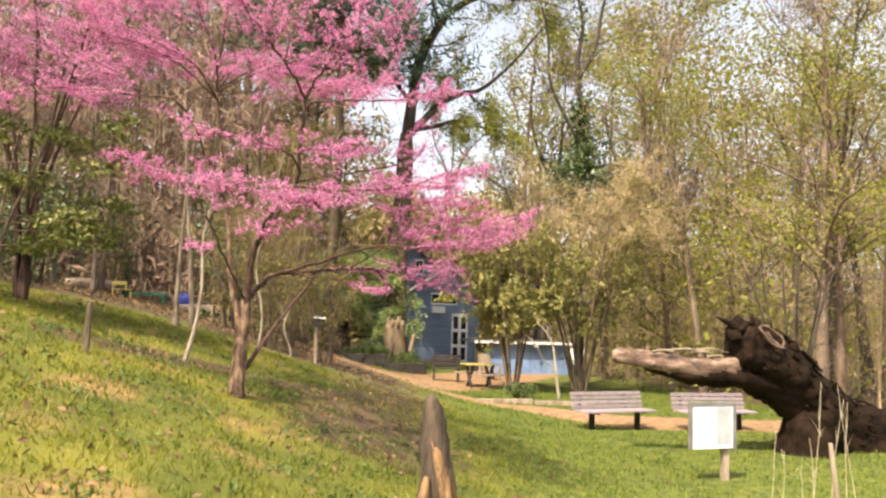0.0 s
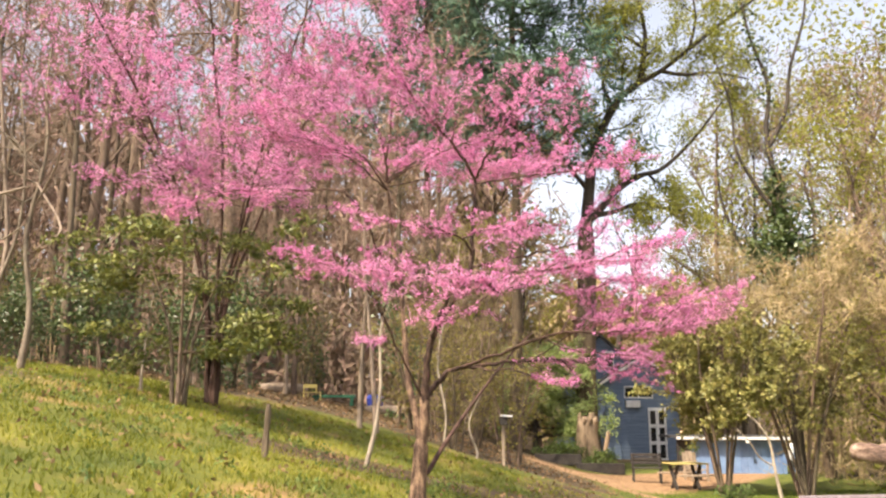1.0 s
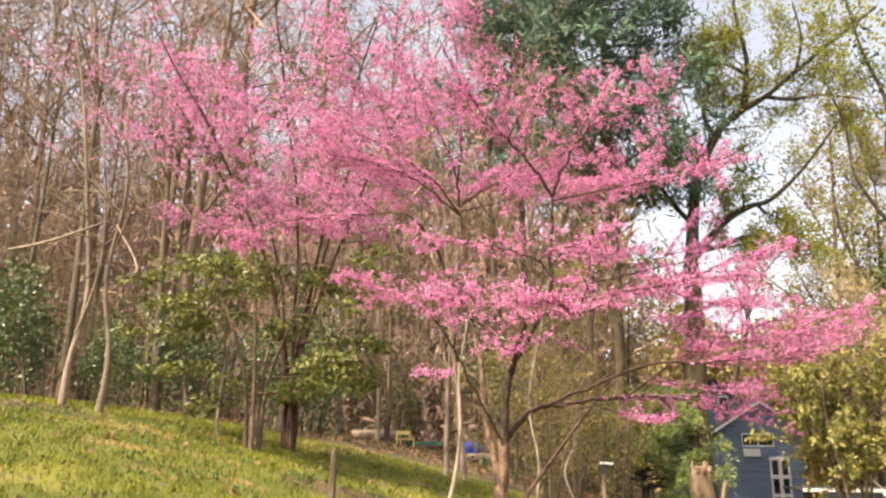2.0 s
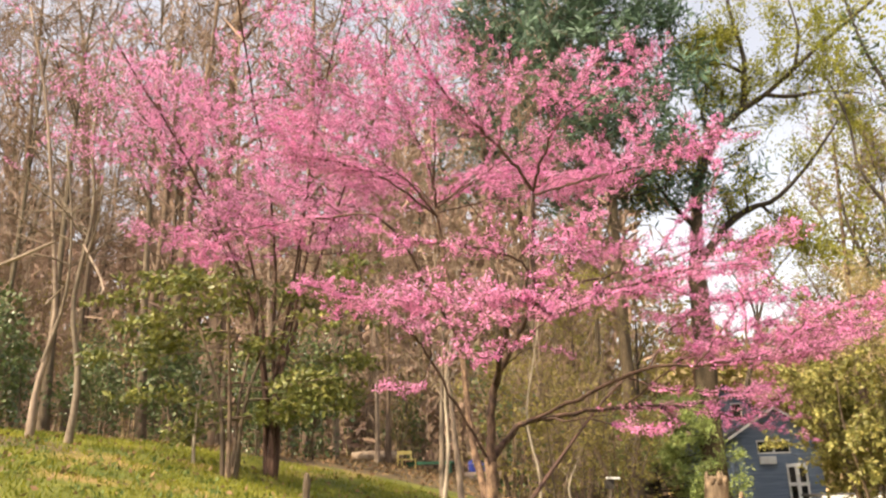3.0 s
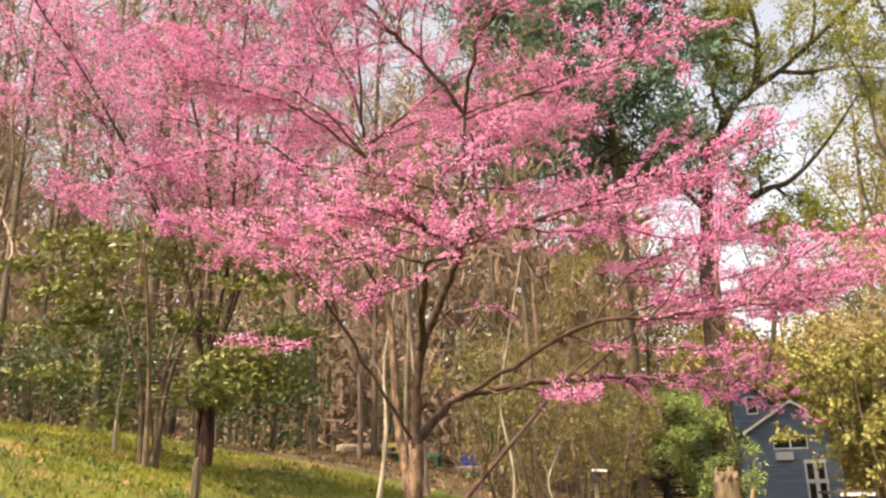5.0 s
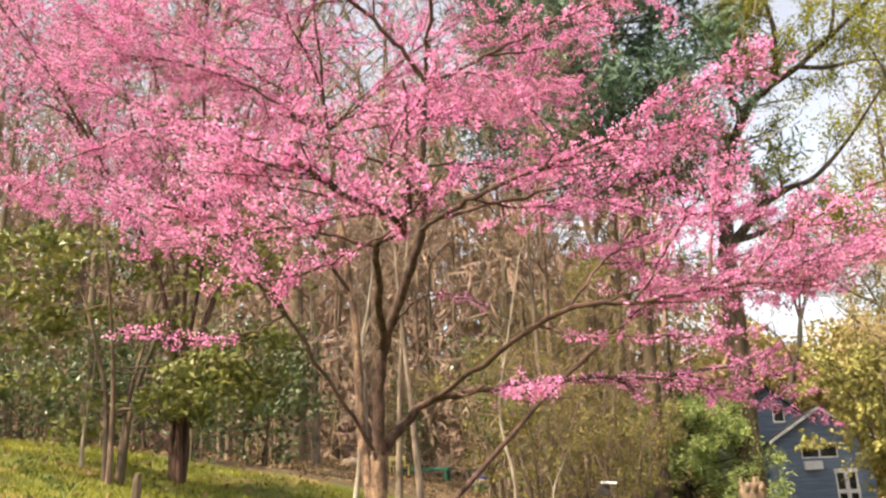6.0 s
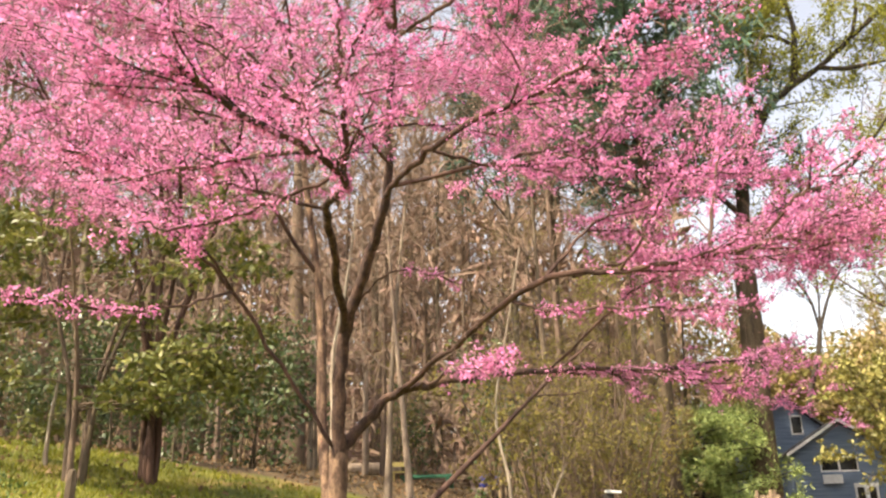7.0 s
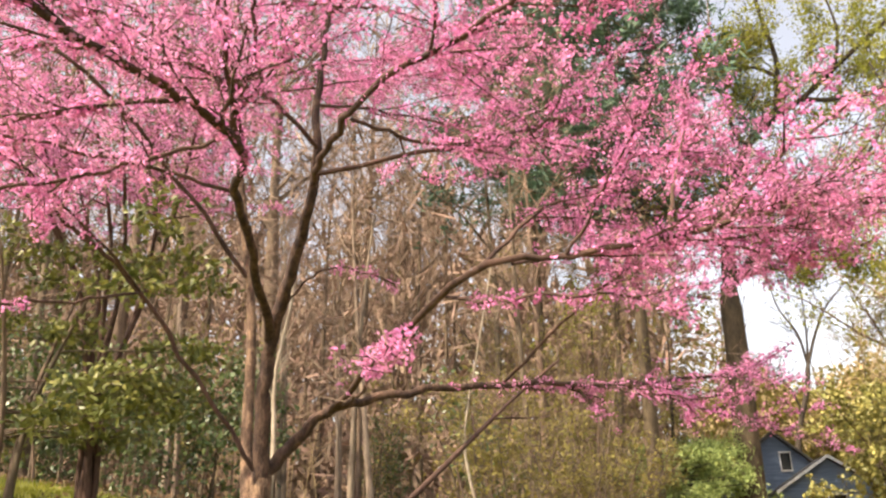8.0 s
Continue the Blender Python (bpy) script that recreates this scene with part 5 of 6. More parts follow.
# ---- benches, sign, posts ----
def park_bench(x, y, turn):
    ob = thing("park_bench", x, y, ground_at(x, y), turn, "mauve-grey slatted park bench on dark iron legs", "bench", "benches along the path")
    for i in range(4):
        block("back_slat", (-0.85, 0.20 + 0.022 * i, 0.40 + 0.085 * i, 0.85, 0.235 + 0.022 * i, 0.462 + 0.085 * i), BENCH_SLAT, ob)
    for i in range(4):
        block("seat_slat", (-0.85, -0.27 + 0.115 * i, 0.355, 0.85, -0.17 + 0.115 * i, 0.39), BENCH_SLAT, ob)
    for sx in (-0.55, 0.55):
        block("leg", (sx - 0.035, -0.08, -0.04, sx + 0.035, 0.03, 0.33), BLACK_IRON, ob)
        block("seat_bracket", (sx - 0.03, -0.26, 0.327, sx + 0.03, 0.26, 0.353), BLACK_IRON, ob)
        block("back_bracket", (sx - 0.025, 0.238, 0.33, sx + 0.025, 0.275, 0.74), BLACK_IRON, ob, turn=Matrix.Rotation(radians(-9), 4, "X") @ Matrix.Translation((0, 0.07, 0.02)))
    return ob


first = park_bench(6.78, 12.6, 13)
copy_thing(first, pose(9.03, 12.7, ground_at(9.03, 12.7), 0, 0, 3))


def notice_board():
    x, y = 6.04, 7.62
    z = ground_at(x, y)
    ob = thing("notice_board", x, y, z, 8, "white notice board in a grey wooden frame on post", "sign")
    block("post", (0.22, 0.035, -0.1, 0.31, 0.12, 1.02), OLD_WOOD, ob)
    block("panel", (-0.335, -0.012, 0.44, 0.335, 0.03, 1.03), SIGN_PANEL, ob)
    # the duller right part of the panel, its shading laid on as grey
    block("print_block", (0.06, -0.017, 0.5, 0.30, -0.0125, 1.0), SIGN_INK_AND_SHADE, ob, "grey shaded area painted on the panel", 0.0)
    for i, (a, b, h) in enumerate(((-0.24, -0.12, 0.80), (-0.05, 0.02, 0.80), (-0.02, 0.05, 0.93))):
        block("print_bar", (a, -0.0165, h, b, -0.0128, h + 0.022), SIGN_INK_AND_SHADE, ob, "", 0.0)
    block("frame_top", (-0.365, -0.03, 1.032, 0.375, 0.045, 1.075), SIGN_FRAME, ob)
    block("frame_side", (0.337, -0.03, 0.42, 0.377, 0.045, 1.03), SIGN_FRAME, ob)
    block("frame_side", (-0.367, -0.025, 0.44, -0.337, 0.04, 1.03), SIGN_FRAME, ob)


notice_board()


def split_post():
    """A pointed split-rail post whose foot forks."""
    x, y = 1.12, 2.25
    z = ground_at(x, y)
    ob = thing("fence_post", x, y, z, 0, "weathered pointed split-wood fence post with forked foot", "post")
    np.random.seed(8)
    w = Wood()
    w.add(smooth_path([(0.0, 0.02, -0.05), (0.0, 0.01, 0.4), (0.005, 0, 0.75), (-0.01, 0, 0.98), (-0.03, 0.0, 1.12), (-0.04, 0.0, 1.2)], 16), 0.165, 0.036, 7, 0, 0.12)
    piece("shaft", w.mesh("shaft", POST_WOOD), ob)
    for pts, r0, r1 in (([(0.18, -0.13, -0.05), (0.12, -0.12, 0.3), (0.05, -0.10, 0.62), (-0.03, -0.06, 0.96)], 0.095, 0.026),
                        ([(-0.21, -0.12, -0.05), (-0.14, -0.12, 0.3), (-0.07, -0.10, 0.74)], 0.085, 0.024), ([(0.22, 0.02, -0.05), (0.14, 0.01, 0.4), (0.07, 0.0, 0.8)], 0.07, 0.03)):
        w = Wood()
        w.add(smooth_path(pts, 10), r0, r1, 6, 0, 0.16)
        piece("split_rail", w.mesh("split_rail", SPLIT_WOOD), ob, "leaning split rail of raw orange wood")


split_post()


def stub_post(x, y, height, girth, lean, mat, label, name="stake"):
    z = ground_at(x, y)
    w = Wood()
    w.add(smooth_path([(0, 0, -0.1), (lean * 0.5, 0, height * 0.5), (lean, 0, height)], 7), girth, girth * 0.8, 7, 0, 0.1)
    bm = bmesh.new()
    bm.from_mesh(w.mesh(name, mat))
    bmesh.ops.holes_fill(bm, edges=bm.edges)
    ob = part(name, bm, mat, None, label)
    ob.matrix_world = pose(x, y, z)
    return tagged(ob, label, "post")


stub_post(-1.93, 7.04, 0.56, 0.04, 0.02, BARK_GREY, "short mossy wooden stake standing in the grass")
stub_post(4.55, 3.05, 1.2, 0.026, -0.16, OLD_WOOD, "leaning pale splintered wooden stake")


def slim_sapling(name, pts, r0, r1, label, twigs=5, side=None):
    r = np.random.default_rng(int(abs(pts[0][0] * 100)) + 7)
    w, tips = Wood(), []
    p = smooth_path(pts, 14)
    w.add(p, r0, r1, 7, 0.008, 0.06)
    if twigs:
        fork(r, w, tips, p, r0 * 0.6, 0, [(twigs, 0.5, 0.45, radians(40), 0.08, 1, 4), (3, 0.25, 0.2, radians(40), 0.05, 1, 3)])
    if side:
        w.add(smooth_path(side, 12), r0 * 0.5, r1 * 0.5, 6, 0, 0.06)
    ob = new("sapling", w.mesh("sapling", BARK_SAPLING))
    tagged(ob, label, "sapling")


slim_sapling("sapling", [(-1.06, 8.7, ground_at(-1.06, 8.7) - 0.05), (-0.93, 8.7, 1.45), (-0.88, 8.7, 2.0), (-0.9, 8.7, 2.6), (-0.8, 8.72, 3.2), (-0.72, 8.75, 4.0)], 0.03, 0.008, "thin pale crooked sapling on the bank")
slim_sapling("sapling", [(-4.47, 9.8, ground_at(-4.47, 9.8) - 0.05), (-4.47, 9.8, 2.3), (-4.43, 9.8, 2.8), (-4.4, 9.8, 3.2)], 0.025, 0.010, "thin pale bare sapling at the wood edge")
slim_sapling("sapling", [(-0.2, 12.5, ground_at(-0.2, 12.5) - 0.05), (-0.15, 12.5, 1.6), (-0.3, 12.5, 2.5), (-0.1, 12.5, 3.6), (0.1, 12.5, 4.6)], 0.025, 0.008, "thin pale bare sapling at the wood edge", 8)
slim_sapling("sapling", [(0.35, 13.2, ground_at(0.35, 13.2) - 0.05), (0.4, 13.2, 0.9), (0.25, 13.2, 1.4), (0.45, 13.2, 1.9)], 0.03, 0.010, "thin bare sapling at the wood edge", 6)


slim_sapling("sapling", [(7.95, 19.0, ground_at(7.95, 19.0) - 0.05), (7.82, 19.0, 0.2), (7.74, 19.0, 0.9), (7.5, 19.0, 1.35), (7.25, 19.05, 1.6)], 0.05, 0.016, "young bare tree with bent stem before the shed", 9,
             [(7.8, 19.0, 0.35), (7.45, 18.95, 0.55), (7.2, 18.9, 0.95), (6.9, 18.9, 1.25)])


def slim_dark_tree():
    """A bare dark tree that forks high behind the house."""
    r = np.random.default_rng(66)
    z = ground_at(8.97, 47.2)
    tree = thing("slim_tree", 0, 0, 0, 0, "slim dark bare tree forking high behind the house", "tree")
    w, tips = Wood(), []
    w.add(smooth_path([(8.97, 47.2, z - 0.2), (9.12, 47.23, 2.99), (9.33, 47.23, 6.01), (10.12, 47.37, 8.32), (10.48, 47.52, 9.9)], 16), 0.185, 0.13, 8, 0.07, 0.05)
    for pts, r0 in (([(10.46, 47.52, 9.76), (11.06, 47.52, 11.34), (11.85, 47.52, 12.78), (13.08, 47.52, 14.08)], 0.1), ([(10.46, 47.52, 9.76), (10.2, 47.52, 11.48), (9.48, 47.52, 12.92), (9.19, 47.52, 14.65)], 0.086), ([(9.76, 47.37, 7.45), (9.19, 47.23, 8.89), (8.04, 47.08, 9.9)], 0.065), ([(10.48, 47.52, 9.9), (10.7, 47.52, 12.06), (10.77, 47.52, 14.51)], 0.072)):
        p = smooth_path(pts, 12)
        w.add(p, r0, r0 * 0.3, 6, 0, 0.05)
        fork(r, w, tips, p, r0 * 0.7, 0, [(7, 1.6, 0.2, radians(45), 0.05, 1, 4), (4, 0.7, 0.2, radians(45), 0.05, 1, 3)])
    piece("trunk", w.mesh("trunk", BARK_DARK), tree)
    piece("twig_spray", sprays(r, "twig_spray", tips, 5, 0.5, 0.02, BARK_DARK), tree)


slim_dark_tree()


def weed_stalks():
    r = np.random.default_rng(15)
    for i, (x, y, h) in enumerate([(4.5, 4.1, 1.2), (4.7, 4.2, 1.0), (4.85, 4.0, 1.65), (5.1, 4.05, 1.5), (5.35, 4.1, 1.45), (5.6, 4.2, 1.6), (5.75, 4.0, 1.3), (4.62, 3.7, 0.9), (5.25, 4.4, 1.1)]):
        w, tips = Wood(), []
        p = bent(r, (0, 0, -0.03), (r.uniform(-0.15, 0.15), 0, 1), h, 8, 0.08, 0.06)
        w.add(p, 0.0042, 0.002, 5)
        fork(r, w, tips, p, 0.004, 0, [(4, 0.18, 0.55, radians(35), 0.05, 1, 3)])
        ob = new("weed_stalk", w.mesh("weed_stalk", STALK))
        ob.matrix_world = pose(x, y, ground_at(x, y))
        tagged(ob, "dry pale upright weed stalk", "plant", "dry weed stalks")


weed_stalks()


def bird_house():
    x, y = 0.9, 13.9
    ob = thing("bird_house", x, y, ground_at(x, y), 10, "small bird house with white roof on a dark post", "bird house")
    block("post", (-0.025, -0.025, -0.05, 0.025, 0.025, 0.75), OLD_WOOD, ob)
    block("box", (-0.07, -0.07, 0.752, 0.07, 0.07, 0.90), DARK_BOARD, ob)
    block("roof", (-0.10, -0.10, 0.908, 0.10, 0.09, 0.94), WHITE_PAINT, ob, "white painted roof", turn=Matrix.Rotation(radians(4), 4, "Y"))


bird_house()


# ---- house and shed ----
def wall_cells(xs, zs, holes, y0, y1):
    """A wall between given lines, left open where holes say so."""
    bm = bmesh.new()
    for a, b in zip(xs[:-1], xs[1:]):
        for c, d in zip(zs[:-1], zs[1:]):
            mx, mz = (a + b) / 2, (c + d) / 2
            if not any(h[0] < mx < h[1] and h[2] < mz < h[3] for h in holes):
                box(bm, a, y0, c, b, y1, d)
    bmesh.ops.remove_doubles(bm, verts=bm.verts, dist=0.0005)
    return bm


def prism(bm, profile, y0, y1):
    """A solid from an outline in x and z, between two depths."""
    a = [bm.verts.new((x, y0, z)) for x, z in profile]
    b = [bm.verts.new((x, y1, z)) for x, z in profile]
    bm.faces.new(a), bm.faces.new(b[::-1])
    for i in range(len(a)):
        j = (i + 1) % len(a)
        bm.faces.new((a[j], a[i], b[i], b[j]))
    bmesh.ops.recalc_face_normals(bm, faces=bm.faces)


def glazed(name, x0, x1, z0, z1, y, parent, panes, rows=1, bar=0.06):
    """A white frame with dark panes set back in it."""
    win = new(name)
    win.parent = parent
    for k in range(panes + 1):
        cx = x0 + (x1 - x0) * k / panes
        block("frame", (max(x0, cx - bar / 2), y - 0.05, z0, min(x1, cx + bar / 2), y + 0.03, z1), WHITE_PAINT, win)
    for k in range(rows + 1):
        cz = z0 + (z1 - z0) * k / rows
        block("rail", (x0 - 0.02, y - 0.055, cz - bar / 2, x1 + 0.02, y - 0.005, cz + bar / 2), WHITE_PAINT, win)
    for k in range(panes):
        for m in range(rows):
            a, b = x0 + (x1 - x0) * k / panes, x0 + (x1 - x0) * (k + 1) / panes
            c, d = z0 + (z1 - z0) * m / rows, z0 + (z1 - z0) * (m + 1) / rows
            block("pane", (a + bar / 2, y + 0.002, c + bar / 2, b - bar / 2, y + 0.014, d - bar / 2), GLASS_DARK, win, "", 0.0)
    return win


def house():
    ob = thing("house", 0, 0, 0, 0, "blue-grey gabled wooden house with white-framed windows and door", "house")
    g, y = -0.55, 37.4
    holes = [(7.65, 9.02, 2.36, 2.92), (8.74, 9.6, g, 1.86)]
    part("front_wall", wall_cells([6.7, 7.65, 8.74, 9.02, 9.6, 10.2], [g, 1.86, 2.36, 2.92, 3.1], holes, y, y + 0.18), BLUE_SIDING, ob)
    for x in (6.7, 10.02):
        block("side_wall", (x, y + 0.182, g, x + 0.18, 43, 3.1), BLUE_SIDING, ob, "", 0.0)
    bm = bmesh.new()
    prism(bm, [(6.7, 3.102), (10.2, 3.102), (8.47, 4.2)], y + 0.005, y + 0.175)
    part("front_gable", bm, BLUE_SIDING, ob)
    for s in (-1, 1):
        bm = bmesh.new()
        prism(bm, [(8.47, 4.24), (8.47 + s * 1.98, 2.99), (8.47 + s * 1.98, 3.09), (8.47, 4.34)], y - 0.3, 43)
        part("roof", bm, ROOF_DARK, ob)
        bm = bmesh.new()
        prism(bm, [(8.47, 4.22), (8.47 + s * 2.0, 2.95), (8.47 + s * 2.0, 3.07), (8.47, 4.34)], y - 0.345, y - 0.305)
        part("barge_board", bm, WHITE_PAINT, ob, "white gable trim")
    glazed("window", 7.67, 9.0, 2.38, 2.9, y + 0.05, ob, 2)
    glazed("door", 8.76, 9.58, g + 0.05, 1.84, y + 0.05, ob, 2, 3, 0.15)
    block("window_unit", (7.68, y - 0.22, 1.92, 8.35, y - 0.003, 2.25), WHITE_PAINT, ob, "white boxed air unit")
    block("inside", (6.9, y + 1.2, g, 10.0, y + 1.3, 3.0), DARK_BOARD, ob, "dark room behind the panes")
    # taller wing behind
    y2 = 40.0
    bm = bmesh.new()
    prism(bm, [(5.3, g), (8.7, g), (8.7, 4.0), (7.0, 5.5), (5.3, 4.0)], y2, y2 + 6)
    part("tall_wing", bm, BLUE_SIDING, ob)
    for s in (-1, 1):
        bm = bmesh.new()
        prism(bm, [(7.0, 5.53), (7.0 + s * 2.0, 3.77), (7.0 + s * 2.0, 3.9), (7.0, 5.66)], y2 - 0.3, y2 + 6.3)
        part("roof", bm, ROOF_DARK, ob)
    glazed("window", 7.2, 7.65, 4.0, 4.75, y2 - 0.02, ob, 1)
    bm = bmesh.new()
    box(bm, 6.0, 42.0, 4.6, 6.7, 42.7, 6.6, 0.02)
    box(bm, 5.95, 41.95, 6.6, 6.75, 42.75, 6.72, 0.02)
    part("chimney", bm, BRICK_RED, ob)


house()


def shed():
    y, g = 28.6, ground_at(10, 28.6)
    ob = thing("shed", 0, 0, 0, 0, "low pale blue boarded shed with white roof edge", "shed")
    for i in range(13):
        a = 8.36 + i * 0.25
        block("board", (a + 0.004, y, g - 0.1, a + 0.246, y + 0.05, 0.66), SHED_BLUE, ob, "", 0.004)
    block("body", (8.36, y + 0.052, g - 0.1, 11.6, y + 2.2, 0.66), DARK_BOARD, ob)
    block("dark_door", (7.82, y - 0.05, g - 0.1, 8.34, y + 0.05, 0.7), DARK_BOARD, ob, "dark stained side door")
    block("roof", (7.75, y - 0.3, 0.74, 11.8, y + 2.5, 0.82), ROOF_DARK, ob)
    block("fascia", (7.75, y - 0.345, 0.71, 11.8, y - 0.303, 0.81), WHITE_PAINT, ob, "white roof edge")
    block("lamp", (10.2, y - 0.42, 0.60, 10.34, y - 0.352, 0.70), WHITE_PAINT, ob, "small white wall lamp")
    for i in range(2):
        block("end_post", (11.62 + 0.4 * i, y - 0.05, g - 0.1, 11.73 + 0.4 * i, y + 0.05, 0.66), SHED_BLUE, ob)


shed()


def yard_things():
    z = ground_at(12.2, 29.5)
    ob = thing("water_tank", 12.5, 29.5, z, 0, "white upright plastic water tank beside the shed", "tank")
    bm = bmesh.new()
    bmesh.ops.create_cone(bm, cap_ends=True, segments=20, radius1=0.3, radius2=0.28, depth=1.05, matrix=Matrix.Translation((0, 0, 0.52)))
    bmesh.ops.bevel(bm, geom=[e for e in bm.edges if abs(e.verts[0].co.z - e.verts[1].co.z) < 0.01], offset=0.05, segments=2, affect="EDGES")
    part("body", bm, WHITE_PAINT, ob, smooth=True)
    bm = bmesh.new()
    bmesh.ops.create_cone(bm, cap_ends=True, segments=16, radius1=0.1, radius2=0.09, depth=0.08, matrix=Matrix.Translation((0, 0, 1.09)))
    part("cap", bm, DARK_BOARD, ob)

    x, y = 6.4, 22.1
    ob = thing("picnic_table", x, y, ground_at(x, y), 12, "wooden picnic table with yellow top on crossed legs", "table")
    for i in range(4):
        block("top_board", (-0.52, -0.34 + i * 0.175, 0.70, 0.52, -0.175 + i * 0.175, 0.74), YELLOW_PAINT, ob)
    for sx in (-0.34, 0.34):
        for s in (-1, 1):
            block("leg", (sx - 0.03 + 0.032 * s, -0.05, -0.42, sx + 0.03 + 0.032 * s, 0.05, 0.42), DARK_BOARD, ob, turn=Matrix.Translation((0, 0, 0.36)) @ Matrix.Rotation(radians(32 * s), 4, "X"))
    for s in (-1, 1):
        block("seat", (-0.52, s * 0.62 - 0.12, 0.40, 0.52, s * 0.62 + 0.12, 0.44), OLD_WOOD, ob)

    x, y = 5.62, 23.5
    ob = thing("garden_bench", x, y, ground_at(x, y), -8, "dark weathered garden bench in the mulched yard", "bench")
    for i in range(3):
        block("seat_slat", (-0.46, -0.2 + 0.14 * i, 0.42, 0.46, -0.08 + 0.14 * i, 0.45), DARK_BOARD, ob)
        block("back_slat", (-0.46, 0.24, 0.52 + 0.12 * i, 0.46, 0.27, 0.61 + 0.12 * i), DARK_BOARD, ob)
    for sx in (-0.4, 0.4):
        for sy in (-0.15, 0.22):
            block("leg", (sx - 0.03, sy - 0.03, -0.03, sx + 0.03, sy + 0.03, 0.42 if sy < 0 else 0.86), DARK_BOARD, ob)

    x, y = 7.45, 24.9
    ob = thing("garden_chair", x, y, ground_at(x, y), 14, "weathered tan slatted garden chair before the shed", "chair")
    for i in range(4):
        block("back_slat", (-0.24 + 0.125 * i, 0.2, 0.3, -0.135 + 0.125 * i, 0.225, 0.92 + (0.04 if i in (1, 2) else 0)), OLD_WOOD, ob, turn=Matrix.Rotation(radians(-12), 4, "X"))
        block("seat_slat", (-0.25, -0.3 + 0.125 * i, 0.32, 0.25, -0.19 + 0.125 * i, 0.345), OLD_WOOD, ob)
    for sx in (-0.27, 0.27):
        block("arm", (sx - 0.05, -0.34, 0.52, sx + 0.05, 0.24, 0.545), OLD_WOOD, ob)
        block("leg", (sx - 0.03, -0.32, -0.03, sx + 0.03, -0.24, 0.518), OLD_WOOD, ob)
        block("leg", (sx - 0.03, 0.14, -0.03, sx + 0.03, 0.22, 0.518), OLD_WOOD, ob)

    r = np.random.default_rng(77)
    x, y = 4.42, 27.2
    w = Wood()
    w.add(smooth_path([(0, 0, -0.15), (0.02, 0, 0.6), (-0.05, 0, 1.2), (-0.03, 0, 1.72)], 12), 0.46, 0.35, 16, 0.22, 0.07)
    for a in np.linspace(0, 6.28, 10)[:-1]:
        w.add(np.array([(0.27 * math.cos(a), 0.27 * math.sin(a), 1.55), (0.28 * math.cos(a), 0.28 * math.sin(a), 1.75), (0.28 * math.cos(a), 0.28 * math.sin(a), 1.82 + 0.16 * math.sin(3 * a))]), 0.12, 0.03, 5, 0, 0.2)
    w.add(smooth_path([(0.5, -0.1, -0.15), (0.55, 0, 0.5), (0.7, 0, 1.3)], 8), 0.12, 0.07, 9, 0.03, 0.06)
    bm = bmesh.new()
    bm.from_mesh(w.mesh("tree_stump", STUMP_WOOD))
    bmesh.ops.holes_fill(bm, edges=bm.edges)
    ob = part("tree_stump", bm, STUMP_WOOD, None, "", True)
    ob.matrix_world = pose(x, y, ground_at(x, y))
    tagged(ob, "tall pale brown broken tree stump", "stump")

    leafy_shrub("low_hedge", 3.4, 27.0, 0.55, 0.9, 91, BARK_DARK, WEED_LEAF, 30, 0.09, "low green clipped bed plants", "hedge", 7)
    leafy_shrub("low_hedge", 4.6, 26.8, 0.5, 0.9, 92, BARK_DARK, WEED_LEAF, 30, 0.09, "low green clipped bed plants", "hedge", 7)
    leafy_shrub("potted_shrub", 7.75, 26.6, 1.15, 0.4, 93, BARK_DARK, WEED_LEAF, 16, 0.08, "small green shrub before the shed", "shrub", 4)
    leafy_shrub("low_plant", 6.4, 17.6, 0.4, 0.4, 94, BARK_DARK, WEED_LEAF, 26, 0.08, "small leafy plant in the bed", "plant", 5)

    for a, b, turn in ((5.5, 17.0, 4), (7.0, 16.9, -3)):
        ob = thing("edging_timber", a + 0.3, b, ground_at(a + 0.3, b), turn, "weathered timber edging the planted bed", "timber")
        block("timber", (-0.75, -0.06, -0.03, 0.72, 0.06, 0.11), OLD_WOOD, ob, "", 0.012)
    for a, b, turn in ((3.2, 26.0, 8), (4.6, 25.9, 2)):
        ob = thing("raised_bed", a, b, ground_at(a, b), turn, "dark raised bed of sleepers holding low plants", "bed")
        block("sleeper", (-0.8, -0.08, -0.05, 0.8, 0.08, 0.32), DARK_BOARD, ob, "", 0.015)

    x, y = -3.55, 21.0
    ob = thing("green_table", x, y, ground_at(x, y), 5, "low green plastic play table in the woods", "table")
    block("top", (-0.6, -0.3, 0.20, 0.6, 0.3, 0.27), GREEN_PLASTIC, ob)
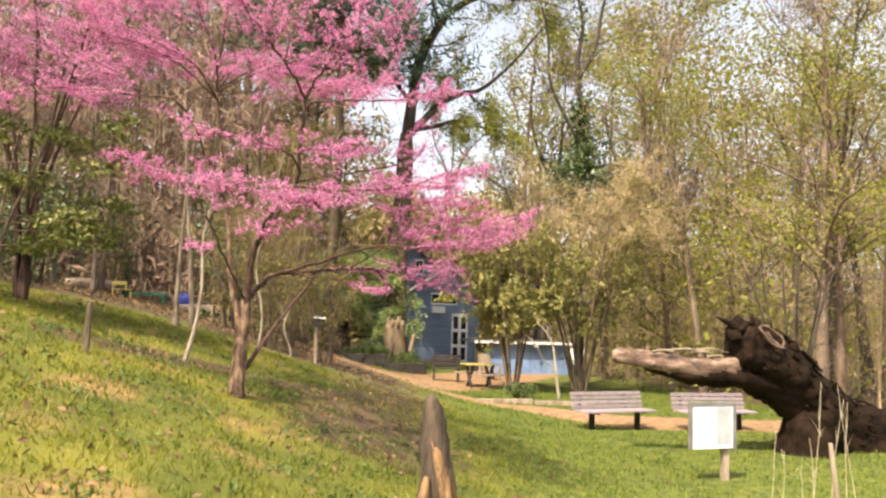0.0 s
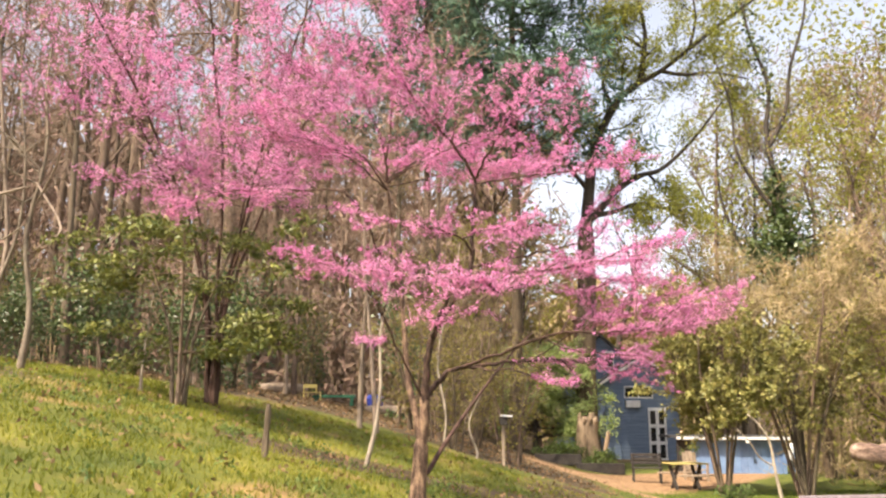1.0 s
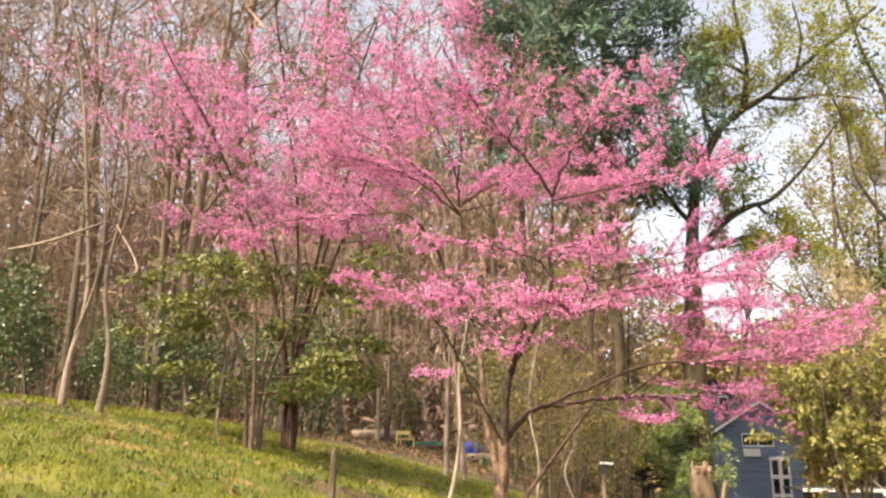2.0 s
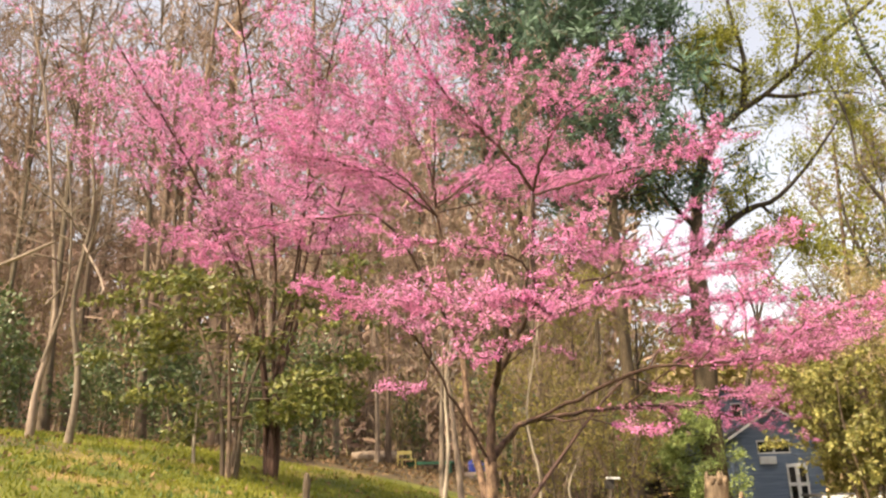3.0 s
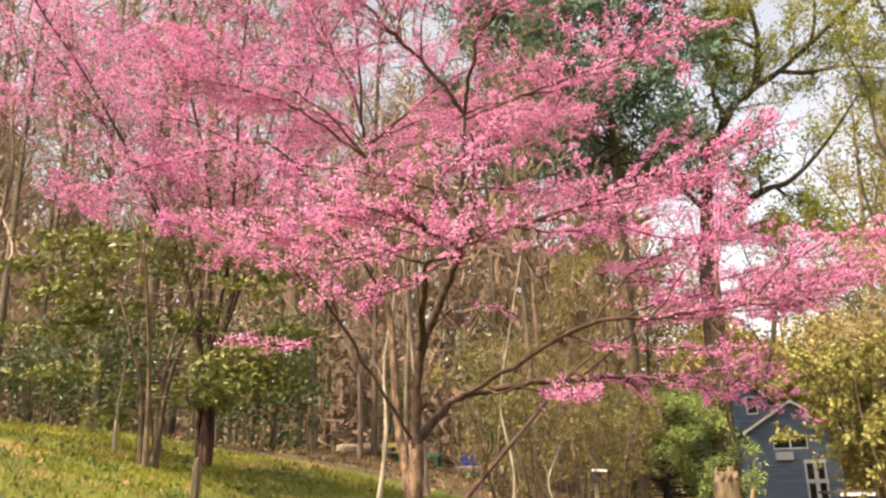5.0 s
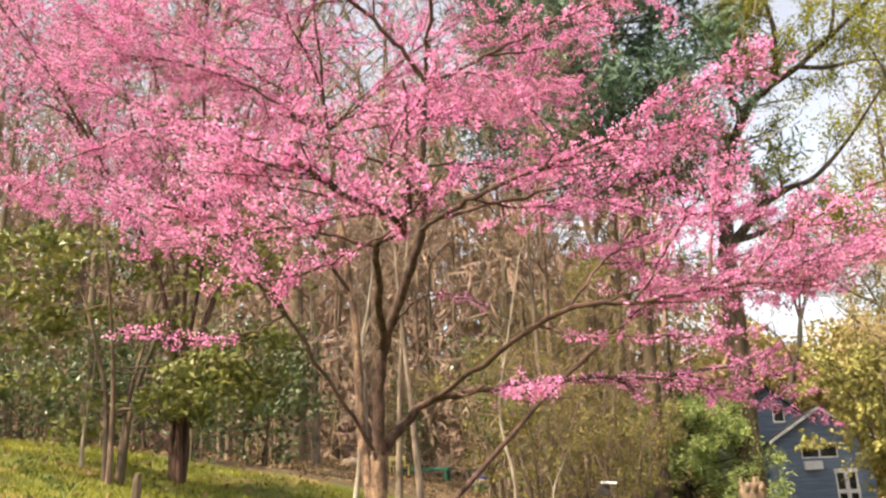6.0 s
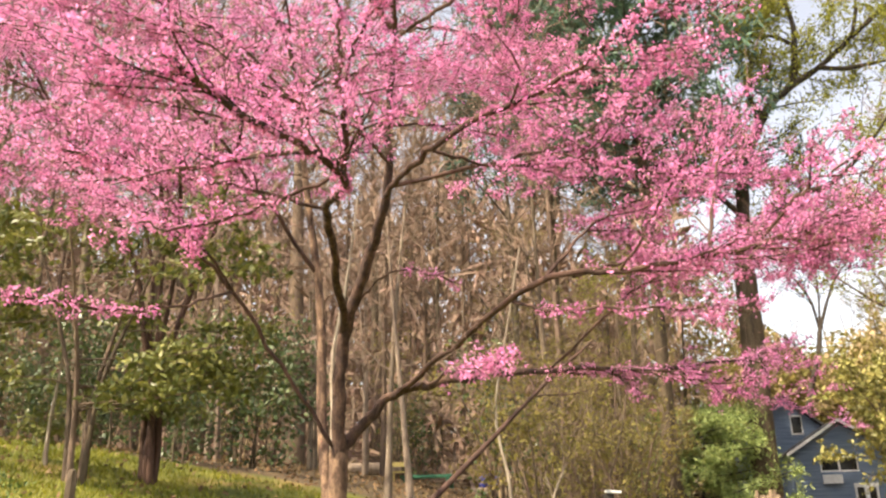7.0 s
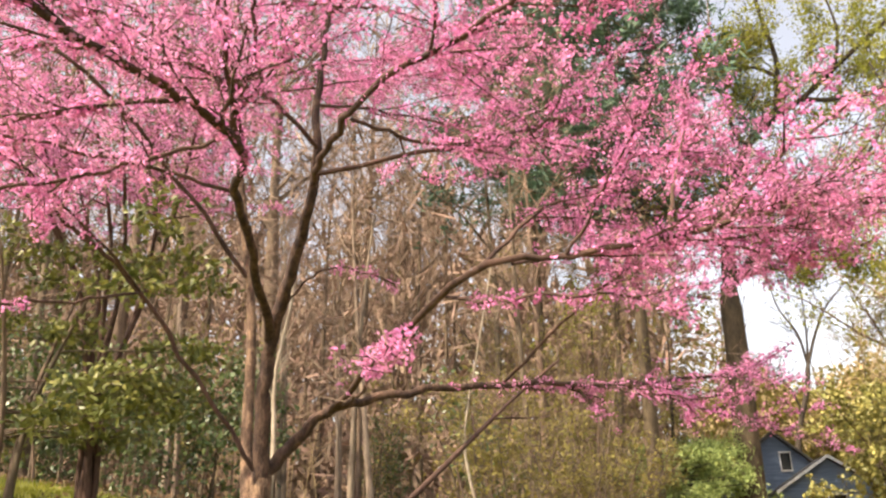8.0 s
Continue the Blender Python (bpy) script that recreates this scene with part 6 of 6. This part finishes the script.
    for sx in (-0.5, 0.5):
        for sy in (-0.28, 0.28):
            block("leg", (sx - 0.04, sy - 0.04, -0.03, sx + 0.04, sy + 0.04, 0.198), GREEN_PLASTIC, ob)
    x, y = -4.1, 20.6
    ob = thing("yellow_chair", x, y, ground_at(x, y), 30, "small yellow metal chair beside the green table", "chair")
    block("seat", (-0.2, -0.2, 0.2, 0.2, 0.2, 0.225), YELLOW_PAINT, ob)
    block("backrest", (-0.2, 0.17, 0.34, 0.2, 0.19, 0.44), YELLOW_PAINT, ob)
    for sx in (-0.18, 0.18):
        for sy in (-0.18, 0.18):
            block("leg", (sx - 0.015, sy - 0.015, -0.02, sx + 0.015, sy + 0.015, 0.2 if sy < 0 else 0.44), YELLOW_PAINT, ob)
    x, y = -2.75, 24.0
    ob = thing("barrel", x, y, ground_at(x, y), 0, "blue plastic barrel standing in the woods", "barrel")
    bm = bmesh.new()
    bmesh.ops.create_cone(bm, cap_ends=True, segments=18, radius1=0.26, radius2=0.26, depth=0.5, matrix=Matrix.Translation((0, 0, 0.25)))
    bmesh.ops.bevel(bm, geom=[e for e in bm.edges if abs(e.verts[0].co.z - e.verts[1].co.z) < 0.01], offset=0.05, segments=2, affect="EDGES")
    part("body", bm, BLUE_PLASTIC, ob, smooth=True)
    bm = bmesh.new()
    bmesh.ops.create_cone(bm, cap_ends=True, segments=18, radius1=0.272, radius2=0.272, depth=0.04, matrix=Matrix.Translation((0, 0, 0.34)))
    part("hoop", bm, BLUE_PLASTIC, ob)
    for a, b in ((-5.2, 21.8), (-2.2, 22.6)):
        ob = thing("log_seat", a, b, ground_at(a, b) + 0.14, 20, "short pale log lying as a seat", "log")
        w = Wood()
        w.add(smooth_path([(-0.7, 0, 0), (0, 0.02, 0.02), (0.7, 0, 0)], 8), 0.15, 0.14, 12, 0, 0.04)
        bm = bmesh.new()
        bm.from_mesh(w.mesh("log", OLD_WOOD))
        bmesh.ops.holes_fill(bm, edges=bm.edges)
        part("log", bm, OLD_WOOD, ob)


yard_things()

for kind in KINDS + LEAFY + SHRUBS:
    for o in (*kind.children_recursive, kind):
        bpy.data.objects.remove(o)
